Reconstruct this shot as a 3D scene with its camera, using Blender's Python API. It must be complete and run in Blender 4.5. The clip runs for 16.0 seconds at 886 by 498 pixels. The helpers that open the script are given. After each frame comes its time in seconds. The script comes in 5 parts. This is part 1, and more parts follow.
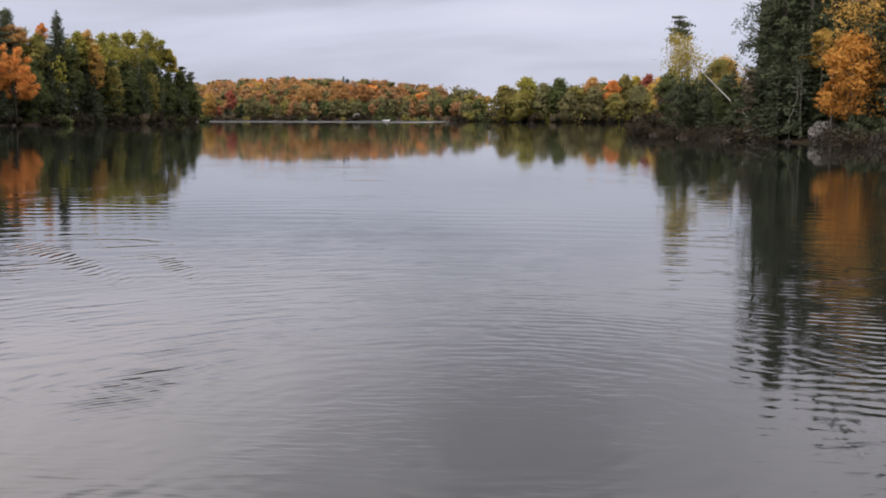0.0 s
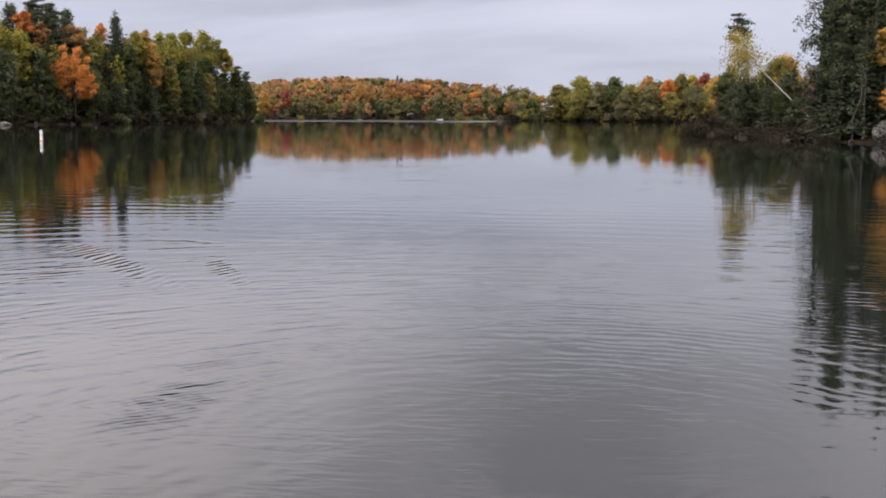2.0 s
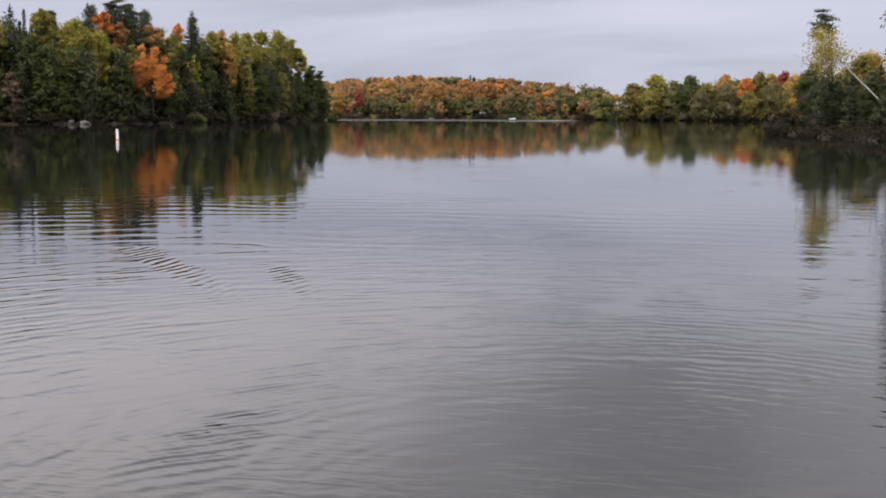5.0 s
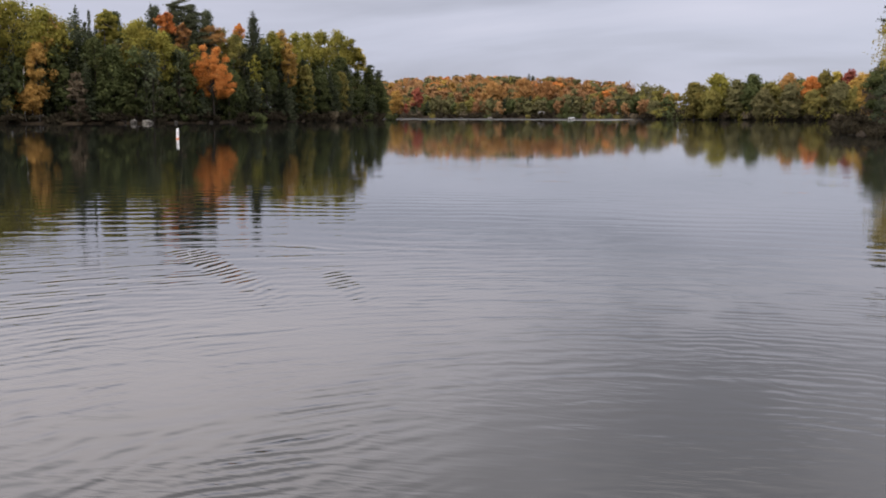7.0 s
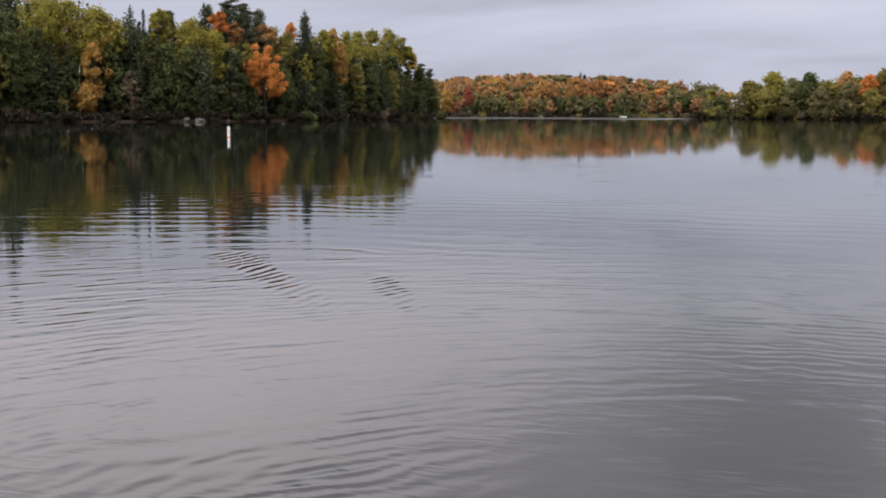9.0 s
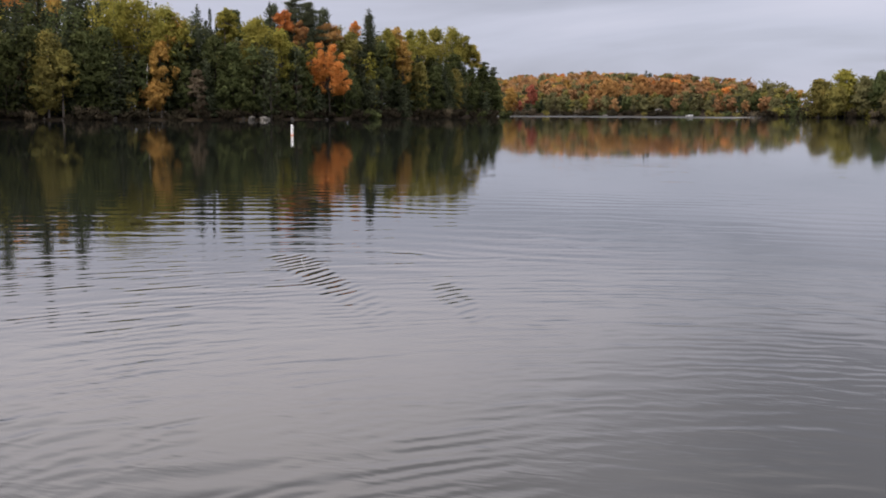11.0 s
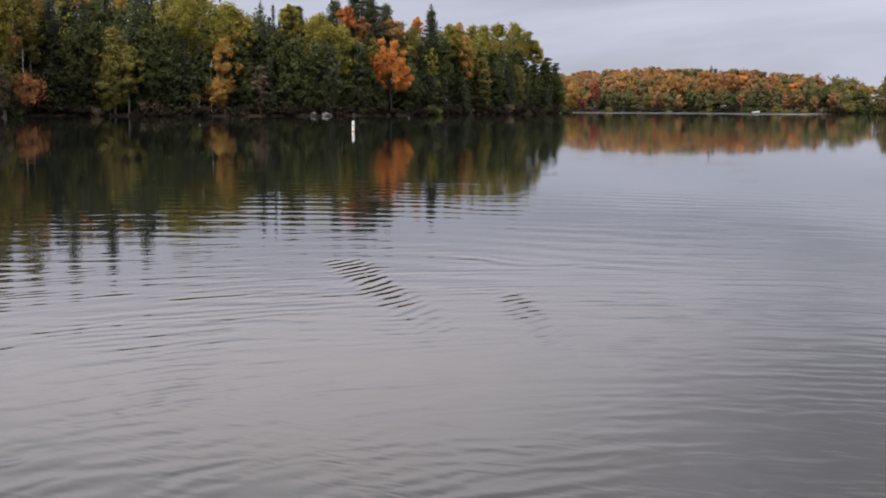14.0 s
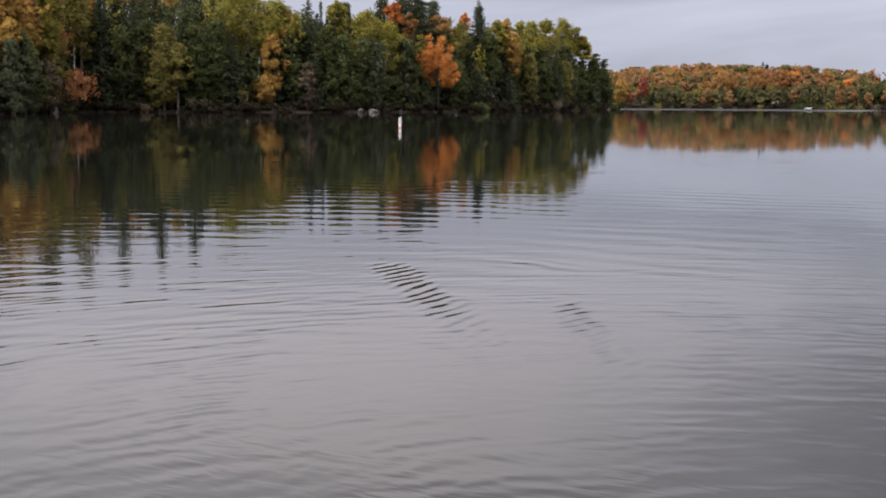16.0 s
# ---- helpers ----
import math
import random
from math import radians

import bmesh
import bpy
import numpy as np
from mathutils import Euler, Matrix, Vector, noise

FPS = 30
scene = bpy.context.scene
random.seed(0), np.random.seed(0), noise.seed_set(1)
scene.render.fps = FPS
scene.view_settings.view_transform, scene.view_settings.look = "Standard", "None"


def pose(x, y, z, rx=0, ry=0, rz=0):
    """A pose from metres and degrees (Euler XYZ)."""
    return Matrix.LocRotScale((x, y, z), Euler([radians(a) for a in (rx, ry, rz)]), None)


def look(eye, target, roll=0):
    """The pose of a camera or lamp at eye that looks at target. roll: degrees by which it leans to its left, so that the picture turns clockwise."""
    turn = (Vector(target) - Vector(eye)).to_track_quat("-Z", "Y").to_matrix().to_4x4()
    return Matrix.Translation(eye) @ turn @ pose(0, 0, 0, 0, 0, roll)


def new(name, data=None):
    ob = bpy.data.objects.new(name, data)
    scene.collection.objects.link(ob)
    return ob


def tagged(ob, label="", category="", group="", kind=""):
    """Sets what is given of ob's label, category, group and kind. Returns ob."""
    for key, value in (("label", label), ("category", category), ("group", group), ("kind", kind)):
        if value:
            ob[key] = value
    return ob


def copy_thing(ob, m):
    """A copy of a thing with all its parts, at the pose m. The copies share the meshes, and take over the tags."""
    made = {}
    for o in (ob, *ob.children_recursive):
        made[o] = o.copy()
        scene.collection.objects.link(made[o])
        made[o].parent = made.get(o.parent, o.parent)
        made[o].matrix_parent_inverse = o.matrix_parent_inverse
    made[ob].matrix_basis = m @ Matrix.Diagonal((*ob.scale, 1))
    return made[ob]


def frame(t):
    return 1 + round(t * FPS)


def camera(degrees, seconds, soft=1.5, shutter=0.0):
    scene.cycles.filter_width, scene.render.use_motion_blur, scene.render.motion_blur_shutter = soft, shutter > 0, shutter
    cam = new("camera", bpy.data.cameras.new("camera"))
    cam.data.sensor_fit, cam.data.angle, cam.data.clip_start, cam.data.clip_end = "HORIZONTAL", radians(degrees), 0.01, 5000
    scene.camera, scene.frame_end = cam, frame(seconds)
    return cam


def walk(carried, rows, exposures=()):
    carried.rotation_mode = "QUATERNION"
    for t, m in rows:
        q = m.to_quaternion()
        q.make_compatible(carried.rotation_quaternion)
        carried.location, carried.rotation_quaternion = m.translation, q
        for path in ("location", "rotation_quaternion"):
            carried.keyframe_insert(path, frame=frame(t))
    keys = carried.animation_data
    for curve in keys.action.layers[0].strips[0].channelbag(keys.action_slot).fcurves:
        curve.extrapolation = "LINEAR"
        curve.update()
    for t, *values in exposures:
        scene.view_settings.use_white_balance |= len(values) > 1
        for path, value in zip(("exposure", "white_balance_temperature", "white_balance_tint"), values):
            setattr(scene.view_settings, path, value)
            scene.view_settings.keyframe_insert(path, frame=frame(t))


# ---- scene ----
# ---------------------------------------------------------------- camera
cam = camera(44.33, 16.0, soft=1.9)
PATH = [
    (0.0, 0.00, 0.00, 2.400, 4.28, -7.03, 0.16),
    (0.5, -0.03, 0.19, 2.395, 4.90, -7.05, 0.15),
    (1.0, -0.05, 0.38, 2.391, 5.58, -7.05, 0.17),
    (1.5, -0.08, 0.57, 2.386, 6.34, -7.07, 0.19),
    (2.0, -0.12, 0.77, 2.381, 7.07, -7.07, 0.20),
    (2.5, -0.15, 0.96, 2.377, 7.71, -7.08, 0.21),
    (3.0, -0.19, 1.15, 2.372, 8.26, -7.08, 0.20),
    (3.5, -0.23, 1.34, 2.367, 8.79, -7.09, 0.21),
    (4.0, -0.27, 1.53, 2.363, 9.36, -7.10, 0.21),
    (6.5, -0.52, 2.50, 2.340, 13.25, -7.16, 0.17),
    (7.0, -0.58, 2.69, 2.335, 13.90, -7.17, 0.16),
    (7.5, -0.64, 2.88, 2.330, 14.53, -7.18, 0.18),
    (8.0, -0.70, 3.08, 2.326, 15.12, -7.19, 0.20),
    (8.5, -0.77, 3.27, 2.321, 15.80, -7.22, 0.22),
    (9.0, -0.83, 3.46, 2.316, 16.53, -7.24, 0.21),
    (11.5, -1.20, 4.43, 2.293, 20.58, -7.35, 0.26),
    (12.0, -1.29, 4.62, 2.289, 21.23, -7.37, 0.26),
    (12.5, -1.37, 4.82, 2.284, 21.75, -7.41, 0.25),
    (13.0, -1.46, 5.01, 2.279, 22.17, -7.44, 0.30),
    (13.5, -1.55, 5.21, 2.275, 22.54, -7.48, 0.27),
    (14.0, -1.64, 5.40, 2.270, 23.03, -7.54, 0.27),
    (14.5, -1.73, 5.59, 2.265, 23.61, -7.58, 0.26),
    (15.0, -1.83, 5.79, 2.261, 24.24, -7.64, 0.24),
    (15.5, -1.93, 5.98, 2.256, 24.89, -7.68, 0.24),
    (16.0, -2.03, 6.18, 2.251, 25.48, -7.73, 0.26),
]
walk(cam, [(t, pose(x, y, z, 90 + pitch, 0, yaw) @ pose(0, 0, 0, 0, 0, roll)) for t, x, y, z, yaw, pitch, roll in PATH],
     [(0.0, 0.13), (4.0, 0.07), (8.0, -0.01), (16.0, -0.03)])


# ---------------------------------------------------------------- node helpers
def nodes_of(tree):
    tree.nodes.clear()

    def add(kind, **kw):
        n = tree.nodes.new(kind)
        for key, value in kw.items():
            if key in n.inputs:
                n.inputs[key].default_value = value
            else:
                setattr(n, key, value)
        return n

    def wire(a, out, b, into):
        tree.links.new(a.outputs[out], b.inputs[into])

    return add, wire


def ramp_of(node, stops):
    while len(node.color_ramp.elements) > 1:
        node.color_ramp.elements.remove(node.color_ramp.elements[-1])
    for i, (at, colour) in enumerate(stops):
        e = node.color_ramp.elements[0] if i == 0 else node.color_ramp.elements.new(at)
        e.position, e.color = at, (*colour, 1)
    return node


def maths(add, wire, op, a, b):
    """A Math node; a and b are numbers or (node, output)."""
    n = add("ShaderNodeMath", operation=op)
    for i, v in enumerate((a, b)):
        if isinstance(v, tuple):
            wire(v[0], v[1], n, i)
        elif v is not None:
            n.inputs[i].default_value = v
    return n


# ---------------------------------------------------------------- sky, sun
SUN_UP, SUN_TURN = 43, -152
world = bpy.data.worlds.new("world")
scene.world = world
world.use_nodes = True
add, wire = nodes_of(world.node_tree)
coord = add("ShaderNodeTexCoord")
split = add("ShaderNodeSeparateXYZ")
wire(coord, "Generated", split, 0)
lift = maths(add, wire, "MAXIMUM", (split, "Z"), 0.0)
low = maths(add, wire, "ADD", (lift, 0), 0.09)
flat = add("ShaderNodeCombineXYZ", Z=0.0)
for i, axis in enumerate("XY"):
    q = maths(add, wire, "DIVIDE", (split, axis), (low, 0))
    wire(q, 0, flat, i)
cloud = add("ShaderNodeTexNoise", Scale=0.42, Detail=5.0, Roughness=0.5, Distortion=0.5)
shift = add("ShaderNodeMapping")
shift.inputs["Location"].default_value = (-0.9, -37.5, 0.0)
wire(flat, 0, shift, 0)
wire(shift, 0, cloud, "Vector")
veil = ramp_of(add("ShaderNodeValToRGB"), [(0.32, (0.55, 0.55, 0.57)), (0.5, (0.92, 0.92, 0.94)), (0.66, (1.16, 1.13, 1.12))])
wire(cloud, "Fac", veil, "Fac")
dome = ramp_of(add("ShaderNodeValToRGB"), [(0.0, (0.445, 0.478, 0.632)), (0.05, (0.498, 0.516, 0.666)), (0.11, (0.570, 0.568, 0.686)), (0.15, (0.80, 0.782, 0.885)), (0.25, (1.37, 1.32, 1.395)), (0.32, (1.62, 1.56, 1.62)), (1.0, (1.86, 1.81, 1.83))])
wire(lift, 0, dome, "Fac")
cover = add("ShaderNodeMix", data_type="RGBA", blend_type="MULTIPLY")
depth = add("ShaderNodeMapRange")
depth.inputs["From Min"].default_value, depth.inputs["From Max"].default_value = 0.04, 0.2
depth.inputs["To Min"].default_value, depth.inputs["To Max"].default_value = 0.45, 1.0
wire(lift, 0, depth, "Value")
wire(depth, 0, cover, "Factor")
wire(dome, "Color", cover, "A")
wire(veil, "Color", cover, "B")
# the cloud deck is brighter towards the veiled sun
toward = add("ShaderNodeVectorMath", operation="DOT_PRODUCT")
wire(coord, "Generated", toward, 0)
toward.inputs[1].default_value = (math.sin(radians(SUN_TURN)) * math.cos(radians(SUN_UP)), math.cos(radians(SUN_TURN)) * math.cos(radians(SUN_UP)), math.sin(radians(SUN_UP)))
glow = add("ShaderNodeMapRange", interpolation_type="SMOOTHSTEP")
glow.inputs["From Min"].default_value, glow.inputs["From Max"].default_value = -0.6, 1.0
glow.inputs["To Min"].default_value, glow.inputs["To Max"].default_value = 0.82, 1.25
wire(toward, "Value", glow, "Value")
sky = add("ShaderNodeTexSky", sky_type="NISHITA", sun_disc=False, sun_elevation=radians(SUN_UP), sun_rotation=radians(SUN_TURN))
clear = add("ShaderNodeBackground", Strength=0.02)
wire(sky, "Color", clear, "Color")
grey = add("ShaderNodeBackground")
deck = maths(add, wire, "MULTIPLY", (glow, 0), 1.10)
wire(deck, 0, grey, "Strength")
# one heavier cloud hangs over the far shore
heavy = add("ShaderNodeVectorMath", operation="MULTIPLY_ADD")
heavy.inputs[1].default_value, heavy.inputs[2].default_value = (5.2, 0.0, 12.5), (0.05, 0.0, -3.25)
wire(coord, "Generated", heavy, 0)
fray = add("ShaderNodeTexNoise", Scale=6.0, Detail=4.0, Roughness=0.55)
wire(coord, "Generated", fray, "Vector")
torn = add("ShaderNodeVectorMath", operation="MULTIPLY_ADD")
torn.inputs[1].default_value = (1.1, 0.0, 1.1)
wire(fray, "Color", torn, 0)
wire(heavy, 0, torn, 2)
reach = add("ShaderNodeVectorMath", operation="DISTANCE")
reach.inputs[1].default_value = (0.55, 0.0, 0.55)
wire(torn, 0, reach, 0)
gloom = add("ShaderNodeMapRange", interpolation_type="SMOOTHSTEP")
gloom.inputs["From Min"].default_value, gloom.inputs["From Max"].default_value = 0.25, 1.25
gloom.inputs["To Min"].default_value, gloom.inputs["To Max"].default_value = 0.87, 1.02
wire(reach, "Value", gloom, "Value")
shaded = add("ShaderNodeVectorMath", operation="SCALE")
wire(cover, "Result", shaded, 0)
wire(gloom, 0, shaded, "Scale")
warm = add("ShaderNodeVectorMath", operation="MULTIPLY")
warm.inputs[1].default_value = (1.018, 0.998, 0.985)
wire(shaded, 0, warm, 0)
wire(warm, 0, grey, "Color")
both = add("ShaderNodeAddShader")
wire(clear, 0, both, 0)
wire(grey, 0, both, 1)
wire(both, 0, add("ShaderNodeOutputWorld"), "Surface")

sun = new("sun", bpy.data.lights.new("sun", "SUN"))
sun.data.energy, sun.data.angle, sun.data.color = 1.5, radians(30), (1.0, 0.95, 0.88)
sun.matrix_world = look((0, 0, 0), (-math.sin(radians(SUN_TURN)) * math.cos(radians(SUN_UP)), -math.cos(radians(SUN_TURN)) * math.cos(radians(SUN_UP)), -math.sin(radians(SUN_UP))))


# ---------------------------------------------------------------- materials
def material(name):
    m = bpy.data.materials.new(name)
    m.use_nodes = True
    return (m, *nodes_of(m.node_tree))


def foliage(name, colours, thin=0.46):
    """Leaves: every leaf its own shade out of colours, whole sprays of them lighter or darker, light shining through."""
    m, add, wire = material(name)
    geo = add("ShaderNodeNewGeometry")
    own = add("ShaderNodeObjectInfo")
    tc = add("ShaderNodeTexCoord")
    spray = add("ShaderNodeTexNoise", Scale=0.33, Detail=2.0)
    wire(tc, "Object", spray, "Vector")
    a = maths(add, wire, "MULTIPLY", (geo, "Random Per Island"), 0.28)
    b = maths(add, wire, "MULTIPLY_ADD", (spray, "Fac"), 1.3)
    b.inputs[2].default_value = -0.30
    s = maths(add, wire, "ADD", (a, 0), (b, 0))
    n = len(colours)
    ramp = ramp_of(add("ShaderNodeValToRGB"), [(0.08 + 0.84 * i / (n - 1), c) for i, c in enumerate(colours)])
    wire(s, 0, ramp, "Fac")
    tone = add("ShaderNodeHueSaturation")
    hue = add("ShaderNodeMapRange")
    hue.inputs["To Min"].default_value, hue.inputs["To Max"].default_value = 0.493, 0.507
    val = add("ShaderNodeMapRange")
    val.inputs["To Min"].default_value, val.inputs["To Max"].default_value = 0.88, 1.12
    wire(own, "Random", hue, "Value")
    wire(own, "Random", val, "Value")
    wire(hue, 0, tone, "Hue")
    wire(val, 0, tone, "Value")
    wire(ramp, "Color", tone, "Color")
    front = add("ShaderNodeBsdfDiffuse")
    back = add("ShaderNodeBsdfTranslucent")
    mix = add("ShaderNodeMixShader", Fac=thin)
    for node in (front, back):
        wire(tone, "Color", node, "Color")
    wire(front, 0, mix, 1)
    wire(back, 0, mix, 2)
    wire(mix, 0, add("ShaderNodeOutputMaterial"), "Surface")
    return m


def solid(name, dark, light, size=1.0, rough=0.85, bump=0.3, depth=0.05, stretch=(1, 1, 1), sheen=0.5):
    """A rough surface with grain and stains between two colours, and a fine relief."""
    m, add, wire = material(name)
    tc = add("ShaderNodeTexCoord")
    mp = add("ShaderNodeMapping")
    mp.inputs["Scale"].default_value = stretch
    wire(tc, "Object", mp, "Vector")
    coarse = add("ShaderNodeTexNoise", Scale=1.0 / size, Detail=3.0)
    fine = add("ShaderNodeTexNoise", Scale=9.0 / size, Detail=4.0, Roughness=0.65)
    for t in (coarse, fine):
        wire(mp, 0, t, "Vector")
    s = maths(add, wire, "ADD", (coarse, "Fac"), (fine, "Fac"))
    h = maths(add, wire, "MULTIPLY", (s, 0), 0.5)
    ramp = ramp_of(add("ShaderNodeValToRGB"), [(0.36, dark), (0.64, light)])
    wire(h, 0, ramp, "Fac")
    bs = add("ShaderNodeBsdfPrincipled", Roughness=rough)
    bs.inputs["Specular IOR Level"].default_value = sheen
    bp = add("ShaderNodeBump", Strength=bump, Distance=depth)
    wire(fine, "Fac", bp, "Height")
    wire(bp, 0, bs, "Normal")
    wire(ramp, "Color", bs, "Base Color")
    wire(bs, 0, add("ShaderNodeOutputMaterial"), "Surface")
    return m


LEAVES = {
    "orange": foliage("leaves_orange", [(0.37, 0.142, 0.044), (0.59, 0.235, 0.066), (0.70, 0.33, 0.108)]),
    "flame": foliage("leaves_flame", [(0.34, 0.17, 0.08), (0.56, 0.28, 0.12), (0.70, 0.42, 0.20)]),
    "amber": foliage("leaves_amber", [(0.24, 0.108, 0.032), (0.42, 0.185, 0.045), (0.56, 0.275, 0.075)]),
    "crimson": foliage("leaves_crimson", [(0.18, 0.07, 0.05), (0.31, 0.095, 0.065), (0.36, 0.14, 0.08)]),
    "rust": foliage("leaves_rust", [(0.22, 0.13, 0.06), (0.37, 0.195, 0.075), (0.46, 0.27, 0.10)]),
    "gold": foliage("leaves_gold", [(0.25, 0.16, 0.052), (0.42, 0.262, 0.072), (0.54, 0.35, 0.105)]),
    "yellow": foliage("leaves_yellow", [(0.253, 0.196, 0.046), (0.414, 0.322, 0.069), (0.517, 0.414, 0.115)]),
    "lime": foliage("leaves_lime", [(0.15, 0.145, 0.038), (0.25, 0.228, 0.05), (0.36, 0.295, 0.065)]),
    # distance haze is mixed into these two muted leaf colours
    "hazy_russet": foliage("leaves_russet_hazed", [(0.27, 0.157, 0.078), (0.34, 0.192, 0.090), (0.41, 0.24, 0.11)]),
    "hazy_sage": foliage("leaves_sage_hazed", [(0.128, 0.122, 0.058), (0.17, 0.157, 0.072), (0.222, 0.192, 0.088)]),
    "olive": foliage("leaves_olive", [(0.13, 0.12, 0.045), (0.205, 0.18, 0.055), (0.30, 0.24, 0.07)]),
    "green": foliage("leaves_green", [(0.057, 0.068, 0.031), (0.086, 0.100, 0.040), (0.130, 0.138, 0.050)]),
    "cedar": foliage("leaves_cedar", [(0.056, 0.068, 0.041), (0.084, 0.097, 0.054), (0.118, 0.128, 0.066)], thin=0.32),
    "straw": foliage("leaves_straw", [(0.19, 0.155, 0.045), (0.30, 0.24, 0.06), (0.42, 0.325, 0.085)]),
    "twig": foliage("leaves_brown", [(0.095, 0.080, 0.060), (0.152, 0.122, 0.082), (0.215, 0.166, 0.105)]),
}
NEEDLES = foliage("needles_spruce", [(0.046, 0.056, 0.036), (0.070, 0.081, 0.047), (0.102, 0.110, 0.060)], thin=0.3)
PINE_NEEDLES = foliage("needles_pine", [(0.040, 0.046, 0.029), (0.062, 0.068, 0.040), (0.090, 0.094, 0.052)], thin=0.2)
BARK = solid("bark_grey", (0.05, 0.042, 0.035), (0.14, 0.12, 0.10), size=0.5, stretch=(1, 1, 0.2))
STEM = solid("bark_dark", (0.022, 0.018, 0.015), (0.06, 0.05, 0.04), size=0.4, stretch=(1, 1, 0.3), sheen=0.2)
BIRCH = solid("bark_birch", (0.26, 0.245, 0.22), (0.66, 0.64, 0.60), size=0.5, stretch=(0.4, 0.4, 2.5), bump=0.15)
DRIFT = solid("weathered_wood", (0.06, 0.052, 0.045), (0.155, 0.138, 0.12), size=0.4, stretch=(1, 1, 0.25))
ROCK = solid("shore_granite", (0.03, 0.026, 0.022), (0.25, 0.232, 0.205), size=0.32, bump=1.0, depth=0.2)
# soil colour is darkened to stand for shade under the overhanging trees
SHADED_SOIL = solid("forest_floor_shaded", (0.014, 0.011, 0.008), (0.050, 0.037, 0.024), size=2.5, bump=0.8, depth=0.12, sheen=0.05)
DARK_ROCK = solid("waterline_stone", (0.016, 0.014, 0.012), (0.10, 0.092, 0.082), size=0.32, bump=1.0, depth=0.2, sheen=0.25)
WHITE = solid("white_plastic", (0.68, 0.68, 0.67), (0.82, 0.82, 0.81), size=0.5, rough=0.4, bump=0.05, depth=0.01)
BUOY_ORANGE = solid("orange_marking", (0.55, 0.12, 0.03), (0.70, 0.19, 0.05), size=0.3, rough=0.45, bump=0.05, depth=0.01)
BUOY_DARK = solid("dark_marking", (0.03, 0.03, 0.03), (0.07, 0.065, 0.06), size=0.3, rough=0.5, bump=0.05, depth=0.01)
PAINT = solid("house_paint", (0.18, 0.17, 0.165), (0.29, 0.28, 0.27), size=2.0, rough=0.6, bump=0.1, depth=0.02)
SHINGLE = solid("roof_shingle", (0.10, 0.095, 0.09), (0.22, 0.21, 0.20), size=0.8, bump=0.5, depth=0.03)
GLASS = solid("window_glass", (0.02, 0.025, 0.03), (0.04, 0.045, 0.05), size=2.0, rough=0.08, bump=0.0, depth=0.01)

